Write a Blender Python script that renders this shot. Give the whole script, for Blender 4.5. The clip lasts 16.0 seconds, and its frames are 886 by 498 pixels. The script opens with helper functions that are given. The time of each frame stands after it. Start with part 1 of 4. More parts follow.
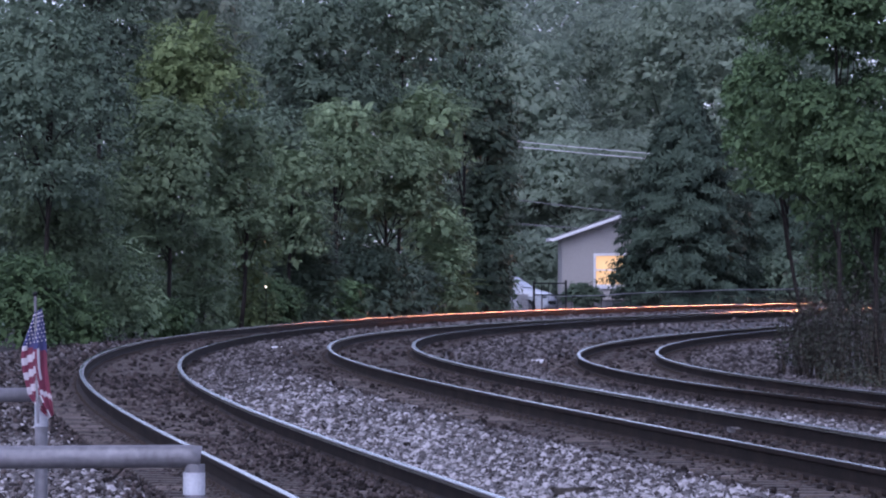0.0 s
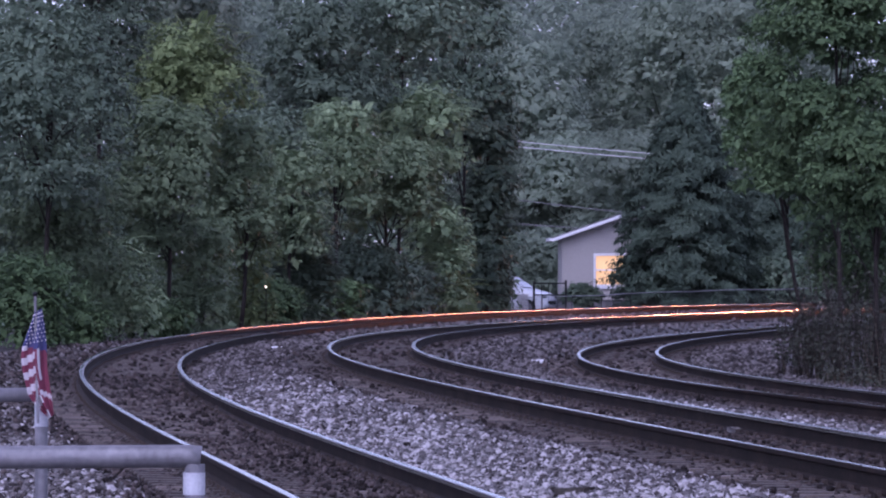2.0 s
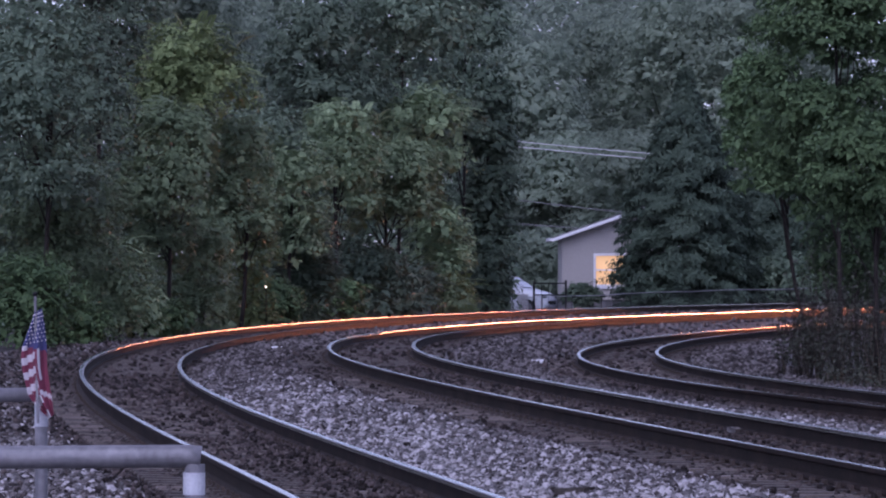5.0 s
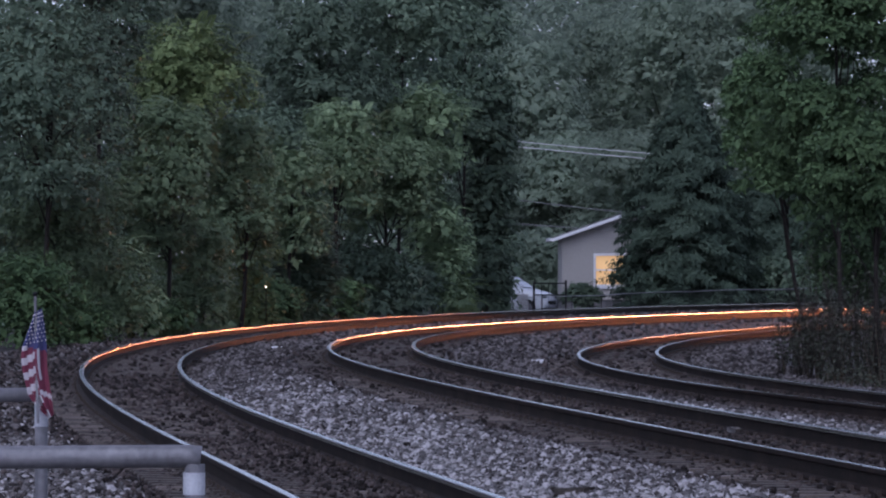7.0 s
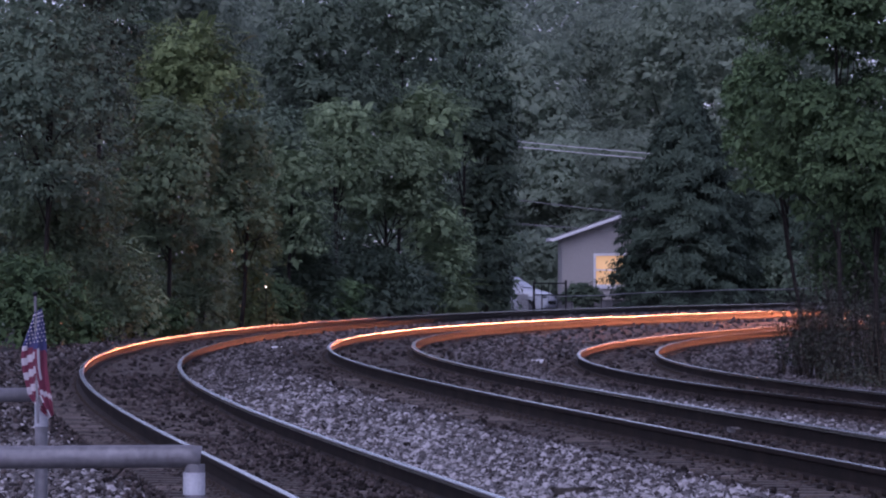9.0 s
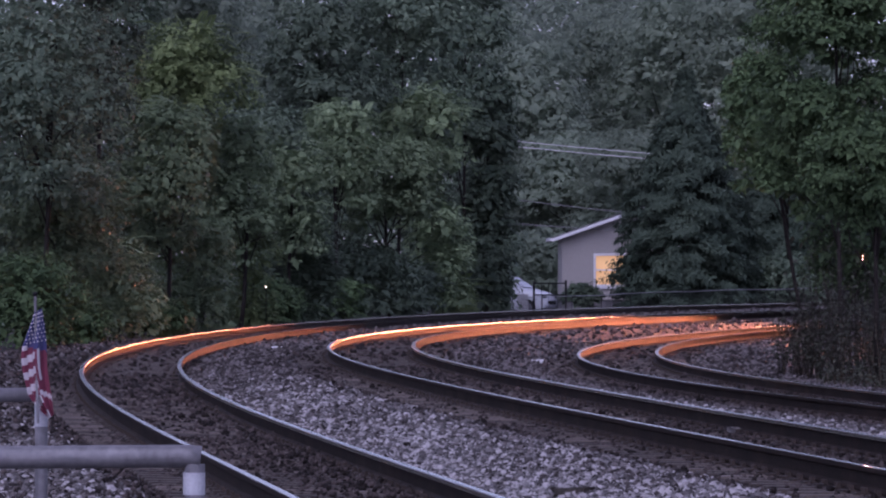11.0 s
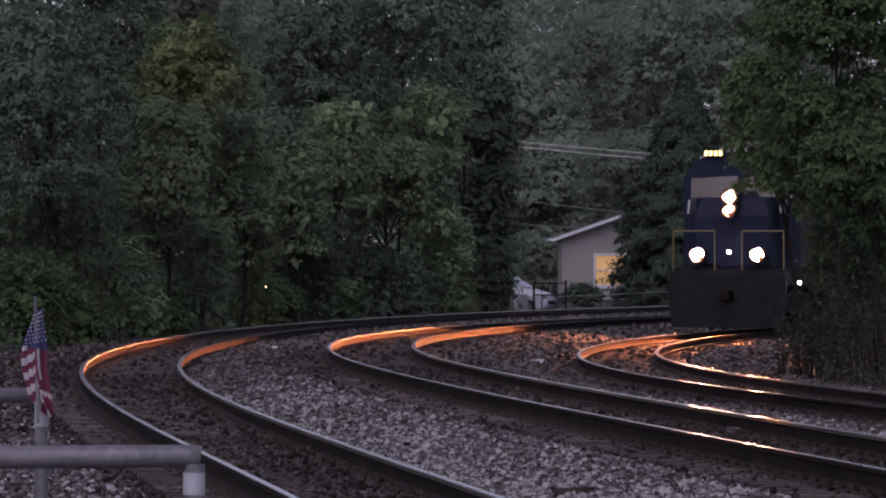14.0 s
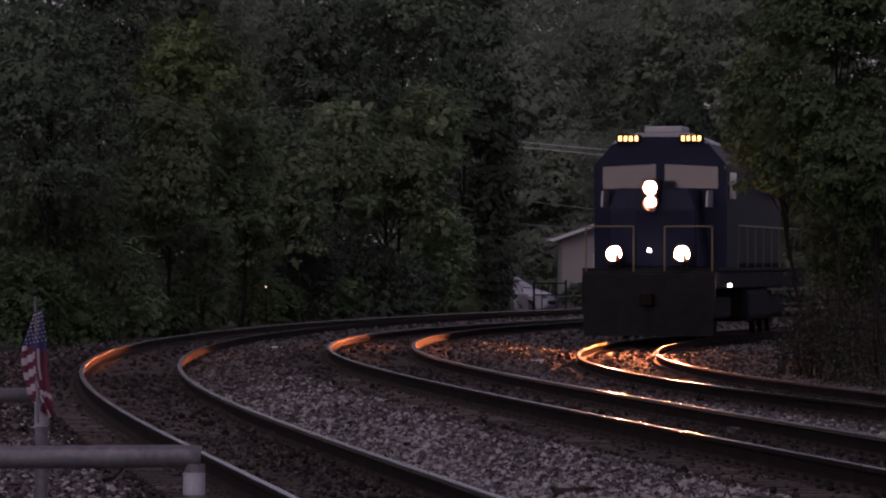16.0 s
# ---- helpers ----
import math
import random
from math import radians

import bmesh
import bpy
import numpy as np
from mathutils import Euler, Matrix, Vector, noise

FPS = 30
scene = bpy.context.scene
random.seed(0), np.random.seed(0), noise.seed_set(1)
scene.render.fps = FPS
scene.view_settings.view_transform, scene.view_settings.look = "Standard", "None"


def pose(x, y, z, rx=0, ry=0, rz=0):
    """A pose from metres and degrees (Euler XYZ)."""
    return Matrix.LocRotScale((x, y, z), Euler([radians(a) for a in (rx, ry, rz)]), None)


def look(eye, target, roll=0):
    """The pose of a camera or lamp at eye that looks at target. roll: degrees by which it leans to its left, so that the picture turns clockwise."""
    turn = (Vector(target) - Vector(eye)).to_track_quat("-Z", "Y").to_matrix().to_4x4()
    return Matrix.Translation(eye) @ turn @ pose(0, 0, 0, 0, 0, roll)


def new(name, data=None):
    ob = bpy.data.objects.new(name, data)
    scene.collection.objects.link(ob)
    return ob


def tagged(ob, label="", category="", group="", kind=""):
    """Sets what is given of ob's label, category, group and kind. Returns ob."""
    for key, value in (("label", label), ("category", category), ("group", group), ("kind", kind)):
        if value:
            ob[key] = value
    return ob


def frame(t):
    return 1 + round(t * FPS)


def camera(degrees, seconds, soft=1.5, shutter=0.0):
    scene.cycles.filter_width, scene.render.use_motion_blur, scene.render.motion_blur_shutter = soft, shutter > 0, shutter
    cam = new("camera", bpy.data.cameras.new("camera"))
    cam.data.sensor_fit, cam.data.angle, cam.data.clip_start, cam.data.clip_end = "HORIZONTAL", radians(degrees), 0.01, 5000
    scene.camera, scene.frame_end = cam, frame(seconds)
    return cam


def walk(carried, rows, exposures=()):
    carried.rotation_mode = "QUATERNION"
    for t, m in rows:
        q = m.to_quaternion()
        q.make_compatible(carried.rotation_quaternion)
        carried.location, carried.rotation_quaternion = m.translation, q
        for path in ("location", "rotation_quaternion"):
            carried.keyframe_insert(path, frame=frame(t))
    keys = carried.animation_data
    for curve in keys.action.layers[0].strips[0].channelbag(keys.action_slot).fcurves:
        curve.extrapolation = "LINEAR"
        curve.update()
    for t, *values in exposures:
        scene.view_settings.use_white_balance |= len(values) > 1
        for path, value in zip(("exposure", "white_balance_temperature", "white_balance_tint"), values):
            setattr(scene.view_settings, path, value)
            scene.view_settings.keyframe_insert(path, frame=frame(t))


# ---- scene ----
# z = 0 is the rail-head level of the middle track; x to the right, y away from the camera
cam = camera(8.967, 16.0, soft=2.1)
EYE = pose(0, 0, 1.447, 90.16, 0, 0)
walk(cam, [(0.0, EYE), (16.0, EYE)],
     exposures=[(0.0, 1.47, 5550, 24), (1.7, 1.47, 5550, 24), (2.1, 1.42, 5500, 38), (4.2, 1.25, 5500, 38), (6.3, 0.92, 5700, 16), (8.6, 0.74, 5700, 16),
                (9.1, 0.8, 5550, 36), (11.3, 0.8, 5800, 35), (12.5, 0.7, 6100, 28), (14.0, 0.25, 6600, 28), (15.0, -0.2, 7000, 32), (16.0, -0.7, 7200, 38)])

# ---------------------------------------------------------------- world and sun
world = bpy.data.worlds.new("dusk_sky")
scene.world = world
world.use_nodes = True
wn = world.node_tree.nodes
sky = wn.new("ShaderNodeTexSky")
sky.sky_type = "NISHITA"
sky.sun_disc = False
sky.sun_elevation = radians(10)
sky.sun_rotation = radians(190)
sky.air_density, sky.dust_density, sky.ozone_density = 1.0, 0.6, 4.0
wn["Background"].inputs["Strength"].default_value = 0.13
overcast = wn.new("ShaderNodeHueSaturation")
overcast.inputs["Saturation"].default_value = 0.30
veil = wn.new("ShaderNodeMix")
veil.data_type, veil.blend_type = "RGBA", "MULTIPLY"
veil.inputs[0].default_value = 1.0
veil.inputs[7].default_value = (0.93, 0.93, 1.10, 1)
world.node_tree.links.new(sky.outputs[0], overcast.inputs["Color"])
world.node_tree.links.new(overcast.outputs[0], veil.inputs[6])
world.node_tree.links.new(veil.outputs[2], wn["Background"].inputs["Color"])
sun = new("sun", bpy.data.lights.new("sun", "SUN"))
sun.data.energy, sun.data.angle, sun.data.color = 0.95, radians(40), (0.97, 0.96, 1.0)
sun.matrix_world = look((-14, -22, 62), (4, 26, 0))

# ---------------------------------------------------------------- materials
def mat(name, col, rough=0.7, metal=0.0, spec=0.4):
    m = bpy.data.materials.new(name)
    m.use_nodes = True
    b = m.node_tree.nodes["Principled BSDF"]
    b.inputs["Base Color"].default_value = (*col, 1)
    b.inputs["Roughness"].default_value = rough
    b.inputs["Metallic"].default_value = metal
    b.inputs["Specular IOR Level"].default_value = spec
    return m


def varied(name, cols, scale=4.0, fine=40.0, rough=0.8, metal=0.0, bump=0.3, dist=0.01, spec=0.3, island=0.0, per_object=0.0, stretch=(1, 1, 1), tight=0.0):
    """Colours mixed by two sizes of noise, with fine relief."""
    m = mat(name, cols[0], rough, metal, spec)
    t, n = m.node_tree, m.node_tree.nodes
    b = n["Principled BSDF"]
    co = n.new("ShaderNodeTexCoord")
    mp = n.new("ShaderNodeMapping")
    mp.inputs["Scale"].default_value = stretch
    t.links.new(co.outputs["Object"], mp.inputs["Vector"])
    a, f = n.new("ShaderNodeTexNoise"), n.new("ShaderNodeTexNoise")
    a.inputs["Scale"].default_value, f.inputs["Scale"].default_value = scale, fine
    a.inputs["Detail"].default_value = f.inputs["Detail"].default_value = 5
    for q in (a, f):
        t.links.new(mp.outputs[0], q.inputs["Vector"])
    add = n.new("ShaderNodeMath")
    add.operation = "ADD"
    t.links.new(a.outputs["Fac"], add.inputs[0])
    t.links.new(f.outputs["Fac"], add.inputs[1])
    last = add
    if island or per_object:
        src = n.new("ShaderNodeNewGeometry") if island else n.new("ShaderNodeObjectInfo")
        mul = n.new("ShaderNodeMath")
        mul.operation = "MULTIPLY_ADD"
        t.links.new(src.outputs["Random Per Island" if island else "Random"], mul.inputs[0])
        mul.inputs[1].default_value = island or per_object
        t.links.new(add.outputs[0], mul.inputs[2])
        last = mul
    span = 2.0 + (island or per_object)
    rng = n.new("ShaderNodeMapRange")
    rng.inputs["From Min"].default_value, rng.inputs["From Max"].default_value = (0.32 + tight) * span, (0.68 - tight) * span
    t.links.new(last.outputs[0], rng.inputs["Value"])
    ramp = n.new("ShaderNodeValToRGB")
    el = ramp.color_ramp.elements
    while len(el) < len(cols):
        el.new(0.5)
    for i, c in enumerate(cols):
        el[i].position, el[i].color = i / (len(cols) - 1), (*c, 1)
    t.links.new(rng.outputs[0], ramp.inputs["Fac"])
    t.links.new(ramp.outputs["Color"], b.inputs["Base Color"])
    if bump:
        bp = n.new("ShaderNodeBump")
        bp.inputs["Strength"].default_value, bp.inputs["Distance"].default_value = bump, dist
        t.links.new(f.outputs["Fac"], bp.inputs["Height"])
        t.links.new(bp.outputs[0], b.inputs["Normal"])
    return m


def glow(name, col, strength):
    m = bpy.data.materials.new(name)
    m.use_nodes = True
    b = m.node_tree.nodes["Principled BSDF"]
    b.inputs["Base Color"].default_value = (0.8, 0.8, 0.8, 1)
    b.inputs["Emission Color"].default_value = (*col, 1)
    b.inputs["Emission Strength"].default_value = strength
    return m


def foliage(name, dark, light, trans=0.22, rough=0.62, spec=0.15):
    """Leaves: colour differs leaf by leaf and over the crown; some light passes through."""
    m = varied(name, [dark, tuple((a + b) / 2 for a, b in zip(dark, light)), light], scale=0.5, fine=3.0, rough=rough, bump=0, island=0.35, spec=spec, tight=0.05)
    t, n = m.node_tree, m.node_tree.nodes
    tr = n.new("ShaderNodeBsdfTranslucent")
    mx = n.new("ShaderNodeMixShader")
    mx.inputs[0].default_value = trans
    ramp = [q for q in n if q.type == "VALTORGB"][0]
    # each plant has a tone of its own
    info, tone, hue = n.new("ShaderNodeObjectInfo"), n.new("ShaderNodeMapRange"), n.new("ShaderNodeHueSaturation")
    tone.inputs["To Min"].default_value, tone.inputs["To Max"].default_value = 0.75, 1.32
    t.links.new(info.outputs["Random"], tone.inputs["Value"])
    t.links.new(tone.outputs[0], hue.inputs["Value"])
    t.links.new(ramp.outputs["Color"], hue.inputs["Color"])
    t.links.new(hue.outputs[0], n["Principled BSDF"].inputs["Base Color"])
    t.links.new(hue.outputs[0], tr.inputs["Color"])
    t.links.new(n["Principled BSDF"].outputs[0], mx.inputs[1])
    t.links.new(tr.outputs[0], mx.inputs[2])
    t.links.new(mx.outputs[0], n["Material Output"].inputs["Surface"])
    return m


M_GROUND = varied("ballast_bed", [(0.022, 0.0195, 0.0195), (0.048, 0.044, 0.044), (0.095, 0.088, 0.09)], scale=1.3, fine=24, bump=1.0, dist=0.03, rough=0.9)
M_STONE = varied("granite_ballast", [(0.048, 0.044, 0.045), (0.135, 0.127, 0.13), (0.37, 0.352, 0.362)], scale=1.0, fine=60, bump=0.3, dist=0.004, rough=0.75, island=2.0)
M_BROWNSTONE = varied("oily_ballast", [(0.013, 0.0105, 0.010), (0.032, 0.026, 0.025), (0.07, 0.057, 0.055)], scale=0.8, fine=50, bump=0.3, dist=0.004, rough=0.8, spec=0.1, island=2.0)
M_RAIL = varied("rusted_rail_steel", [(0.008, 0.006, 0.005), (0.017, 0.012, 0.010), (0.036, 0.025, 0.019)], scale=1.5, fine=30, bump=0.15, dist=0.002, rough=0.75, metal=0.0, spec=0.04)
M_HEAD = varied("polished_rail_head", [(0.22, 0.207, 0.19), (0.30, 0.285, 0.265), (0.38, 0.363, 0.34)], scale=2, fine=20, bump=0.05, dist=0.001, rough=0.27, metal=1.0)
M_TOP = varied("worn_rail_top", [(0.025, 0.023, 0.020), (0.042, 0.039, 0.034), (0.06, 0.056, 0.05)], scale=2, fine=20, bump=0.05, dist=0.001, rough=0.42, metal=1.0)
M_RUN = varied("running_surface_steel", [(0.06, 0.056, 0.051), (0.09, 0.085, 0.078), (0.12, 0.114, 0.106)], scale=2, fine=20, bump=0.03, dist=0.001, rough=0.2, metal=1.0)
M_DUSTY = varied("dusty_ballast", [(0.024, 0.0205, 0.0205), (0.056, 0.049, 0.049), (0.14, 0.127, 0.128)], scale=0.9, fine=50, bump=0.3, dist=0.004, rough=0.8, spec=0.1, island=2.0)
M_TIE = varied("creosoted_tie_wood", [(0.025, 0.02, 0.018), (0.06, 0.047, 0.04), (0.11, 0.09, 0.08)], scale=2.5, fine=18, bump=0.6, dist=0.01, per_object=1.0, stretch=(0.3, 3, 3))
M_PLATE = varied("rusty_plate", [(0.02, 0.015, 0.013), (0.045, 0.033, 0.028)], scale=3, fine=30, bump=0.2)
M_BARK = varied("bark", [(0.022, 0.019, 0.017), (0.05, 0.044, 0.038), (0.085, 0.075, 0.066)], scale=4, fine=30, bump=0.8, dist=0.02, stretch=(3, 3, 0.6))
M_STEM = varied("dark_stems", [(0.010, 0.009, 0.008), (0.032, 0.027, 0.024)], scale=4, fine=30, bump=0.3, spec=0.1)
M_LEAF = foliage("leaves_green", (0.08, 0.116, 0.064), (0.165, 0.222, 0.122))
M_LEAF_NEAR = foliage("leaves_deep_green", (0.037, 0.064, 0.031), (0.088, 0.138, 0.06))
M_LEAF_SUMAC = foliage("leaves_blue_green", (0.074, 0.112, 0.072), (0.15, 0.205, 0.135))
M_LEAF_DARK = foliage("leaves_dark", (0.05, 0.076, 0.052), (0.115, 0.155, 0.104))
M_LEAF_LIGHT = foliage("leaves_yellow_green", (0.088, 0.122, 0.052), (0.175, 0.23, 0.098))
# leaf colour lifted and greyed to stand for haze over distant trees
M_LEAF_FAR = foliage("leaves_haze_tinted", (0.16, 0.203, 0.155), (0.232, 0.283, 0.215), 0.55, 0.9, 0.03)
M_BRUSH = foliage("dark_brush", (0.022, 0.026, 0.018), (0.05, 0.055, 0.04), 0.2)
M_NEEDLE = foliage("conifer_needles", (0.036, 0.057, 0.041), (0.076, 0.108, 0.076), 0.15)
M_DRY = foliage("dry_stems", (0.03, 0.025, 0.018), (0.08, 0.064, 0.044), 0.2)
M_PIPE = varied("galvanised_pipe", [(0.10, 0.098, 0.11), (0.155, 0.152, 0.168), (0.21, 0.205, 0.225)], scale=3, fine=25, bump=0.1, dist=0.002, rough=0.5, metal=0.25)
M_FENCE = varied("galvanised_fence_tube", [(0.22, 0.22, 0.23), (0.34, 0.34, 0.35)], scale=3, fine=25, bump=0.05, dist=0.001, rough=0.3, metal=0.9)
M_TAPE = varied("white_tape", [(0.28, 0.29, 0.33), (0.42, 0.43, 0.47)], scale=10, fine=60, bump=0.2, dist=0.003, rough=0.5)
M_SIDING = varied("vinyl_siding", [(0.25, 0.237, 0.23), (0.30, 0.285, 0.275)], scale=0.6, fine=12, bump=0.05, rough=0.6)
M_WHITE = varied("white_trim_paint", [(0.52, 0.53, 0.56), (0.62, 0.62, 0.65)], scale=1.5, fine=20, bump=0.05, rough=0.5)
M_SHINGLE = varied("asphalt_shingle", [(0.06, 0.06, 0.065), (0.14, 0.135, 0.14)], scale=2, fine=40, bump=0.4, rough=0.9)
M_WINDOW = glow("lit_window_shade", (1.0, 0.58, 0.24), 0.30)
M_WINDOW.node_tree.nodes["Principled BSDF"].inputs["Base Color"].default_value = (0.45, 0.30, 0.14, 1)
M_DARK = varied("dark_steel", [(0.008, 0.008, 0.009), (0.02, 0.02, 0.022)], scale=3, fine=30, bump=0.1, rough=0.7, spec=0.1)
M_CARPAINT = varied("white_car_paint", [(0.50, 0.52, 0.56), (0.58, 0.60, 0.64)], scale=1, fine=8, bump=0, rough=0.25, spec=0.5)
M_GLASS = mat("dark_glass", (0.02, 0.022, 0.026), 0.08, 0.0, 0.35)
M_RUBBER = mat("tyre_rubber", (0.02, 0.02, 0.02), 0.85)
M_BLUE = varied("dark_blue_loco_paint", [(0.007, 0.010, 0.024), (0.013, 0.018, 0.038)], scale=1.2, fine=20, bump=0.03, rough=0.55, spec=0.12)
M_GREY = varied("grey_loco_paint", [(0.26, 0.26, 0.27), (0.36, 0.36, 0.37)], scale=1.2, fine=20, bump=0.03, rough=0.45)
M_YELLOW = varied("grimy_yellow_paint", [(0.14, 0.11, 0.05), (0.19, 0.15, 0.07)], scale=1.2, fine=20, bump=0.03, rough=0.45)
M_BEAM = glow("headlight_lamp", (1.0, 0.29, 0.105), 32000.0)
M_STEP = glow("step_lamp", (1.0, 0.92, 0.9), 60.0)
M_BOARD = glow("number_board_lamp", (1.0, 0.62, 0.16), 4.0)
M_LAMP = glow("yard_lamp", (1.0, 0.75, 0.45), 3.0)
M_WIRE = mat("cable", (0.5, 0.5, 0.52), 0.5)
M_DARKWIRE = mat("dark_cable", (0.16, 0.16, 0.17), 0.6)
M_RED = varied("flag_red", [(0.10, 0.022, 0.042), (0.15, 0.03, 0.056)], scale=8, fine=80, bump=0.1, rough=0.8)
M_FWHITE = varied("flag_white", [(0.34, 0.32, 0.35), (0.44, 0.42, 0.45)], scale=8, fine=80, bump=0.1, rough=0.8)
M_NAVY = varied("flag_blue", [(0.03, 0.035, 0.10), (0.045, 0.05, 0.14)], scale=8, fine=80, bump=0.1, rough=0.8)

# ---------------------------------------------------------------- mesh helpers
def mesh(name, verts, faces, material=None, smooth=False):
    me = bpy.data.meshes.new(name)
    me.from_pydata([tuple(v) for v in verts], [], [tuple(f) for f in faces])
    if material:
        me.materials.append(material)
    if smooth:
        me.polygons.foreach_set("use_smooth", [True] * len(me.polygons))
    me.update()
    return me


def quads(name, V, material):
    """A mesh of many loose four-cornered faces; V has the shape (n, 4, 3)."""
    n = len(V)
    me = bpy.data.meshes.new(name)
    me.vertices.add(4 * n)
    me.vertices.foreach_set("co", np.ascontiguousarray(V, dtype=np.float32).ravel())
    me.loops.add(4 * n)
    me.loops.foreach_set("vertex_index", np.arange(4 * n, dtype=np.int32))
    me.polygons.add(n)
    me.polygons.foreach_set("loop_start", np.arange(0, 4 * n, 4, dtype=np.int32))
    me.update(calc_edges=True)
    me.materials.append(material)
    return me


def put(name, me, parent=None, label=""):
    ob = new(name, me)
    if parent:
        ob.parent = parent
    if label:
        ob["label"] = label
    return ob


def part(name, bm, material, parent=None, label="", smooth=False):
    me = bpy.data.meshes.new(name)
    bm.to_mesh(me)
    bm.free()
    me.materials.append(material)
    if smooth:
        me.polygons.foreach_set("use_smooth", [True] * len(me.polygons))
    return put(name, me, parent, label)


def box(bm, x0, x1, y0, y1, z0, z1, bevel=0.0):
    r = bmesh.ops.create_cube(bm, size=1.0, matrix=Matrix.Translation(((x0 + x1) / 2, (y0 + y1) / 2, (z0 + z1) / 2)) @ Matrix.Diagonal((x1 - x0, y1 - y0, z1 - z0, 1)))
    if bevel:
        es = list({e for v in r["verts"] for e in v.link_edges})
        bmesh.ops.bevel(bm, geom=es, offset=bevel, segments=2, affect="EDGES", profile=0.5)
    return bm


def boxed(x0, x1, y0, y1, z0, z1, bevel=0.0):
    return box(bmesh.new(), x0, x1, y0, y1, z0, z1, bevel)


def rod(bm, a, b, r, seg=10, r2=None):
    a, b = Vector(a), Vector(b)
    d = b - a
    m = Matrix.Translation((a + b) / 2) @ d.to_track_quat("Z", "Y").to_matrix().to_4x4()
    bmesh.ops.create_cone(bm, cap_ends=True, segments=seg, radius1=r, radius2=r if r2 is None else r2, depth=d.length, matrix=m)
    return bm


def tube(pts, radii, seg=8):
    """A bent, tapered round limb through the points."""
    pts = [Vector(p) for p in pts]
    vs, fs = [], []
    for i, p in enumerate(pts):
        d = (pts[min(i + 1, len(pts) - 1)] - pts[max(i - 1, 0)]).normalized()
        u = d.orthogonal().normalized()
        w = d.cross(u)
        for k in range(seg):
            a = 2 * math.pi * k / seg
            vs.append(p + (u * math.cos(a) + w * math.sin(a)) * radii[i])
        if i:
            o = (i - 1) * seg
            fs += [(o + k, o + (k + 1) % seg, o + seg + (k + 1) % seg, o + seg + k) for k in range(seg)]
    fs.append(tuple(range(seg))[::-1])
    fs.append(tuple(range(len(vs) - seg, len(vs))))
    return vs, fs


def prism(bm, outline, axis, a, b):
    """A solid with the outline in the two other axes, between a and b on the axis."""
    def at(p, c):
        return {"x": (c, p[0], p[1]), "y": (p[0], c, p[1]), "z": (p[0], p[1], c)}[axis]
    va = [bm.verts.new(at(p, a)) for p in outline]
    vb = [bm.verts.new(at(p, b)) for p in outline]
    bm.faces.new(va)
    bm.faces.new(vb[::-1])
    n = len(outline)
    for i in range(n):
        bm.faces.new((va[i], vb[i], vb[(i + 1) % n], va[(i + 1) % n]))
    bmesh.ops.recalc_face_normals(bm, faces=bm.faces[:])
    return bm


# ---------------------------------------------------------------- the three tracks in plan
GAUGE2 = 0.7535


class Line:
    """A track's centre line: start, heading, curvature (per 100 m) at even steps, length."""

    def __init__(self, x0, y0, h0, k, length, before, after, k_after, z, cant):
        ds = 0.5
        s = np.arange(-before, length + after + ds, ds)
        kk = np.interp(s, np.linspace(0, length, len(k)), k) / 100
        kk = np.where(s > length - 8, np.minimum(np.maximum(kk, k_after / 100), 0.0045), kk)
        kk = np.where(s < 0, 0, kk)
        i0 = int(round(before / ds))
        th = np.concatenate([[0], np.cumsum((kk[1:] + kk[:-1]) / 2 * ds)])
        th += h0 - th[i0]
        X = np.concatenate([[0], np.cumsum((np.sin(th[1:]) + np.sin(th[:-1])) / 2 * ds)])
        Y = np.concatenate([[0], np.cumsum((np.cos(th[1:]) + np.cos(th[:-1])) / 2 * ds)])
        self.s, self.th, self.x, self.y = s, th, X - X[i0] + x0, Y - Y[i0] + y0
        self.z, self.cant = z, cant

    def at(self, s, off=0.0):
        x, y, th = (np.interp(s, self.s, a) for a in (self.x, self.y, self.th))
        return x + off * np.cos(th), y - off * np.sin(th), th

    def level(self, off):
        return self.z - off / GAUGE2 * self.cant / 2


T1 = Line(-0.0852, 36.6412, -0.1089, [-0.0416, 0.1162, 0.2267, 0.2488, 0.2394, 0.2511, 0.3014, 0.3726, 0.4468], 198, 30, 160, 0.3, -0.141, 0.041)
T2 = Line(4.593, 33.3931, -0.11, [-0.0617, 0.0621, 0.1444, 0.3664, 0.5038, 0.4397, 0.323, 0.2059, 0.0887], 164, 30, 160, 0.3, 0.0, 0.013)
T3 = Line(6.6261, 64.2544, -0.164, [0.3563, 0.3743, 0.4435, 0.5295, 0.5129, 0.4528, 0.3818, 0.3067, 0.2315], 93, 55, 260, 0.31, -0.245, -0.008)
TRACKS = (T1, T2, T3)

def side_of(line, P):
    """Distance from the line (positive to its right) for points P of shape (n, 2)."""
    y = P[:, 1]
    d = np.zeros(len(P))
    for _ in range(3):
        yy = y + d * np.interp(y, line.y, np.sin(line.th))
        d = (P[:, 0] - np.interp(y, line.y, line.x)) * np.cos(np.interp(yy, line.y, line.th))
    return d


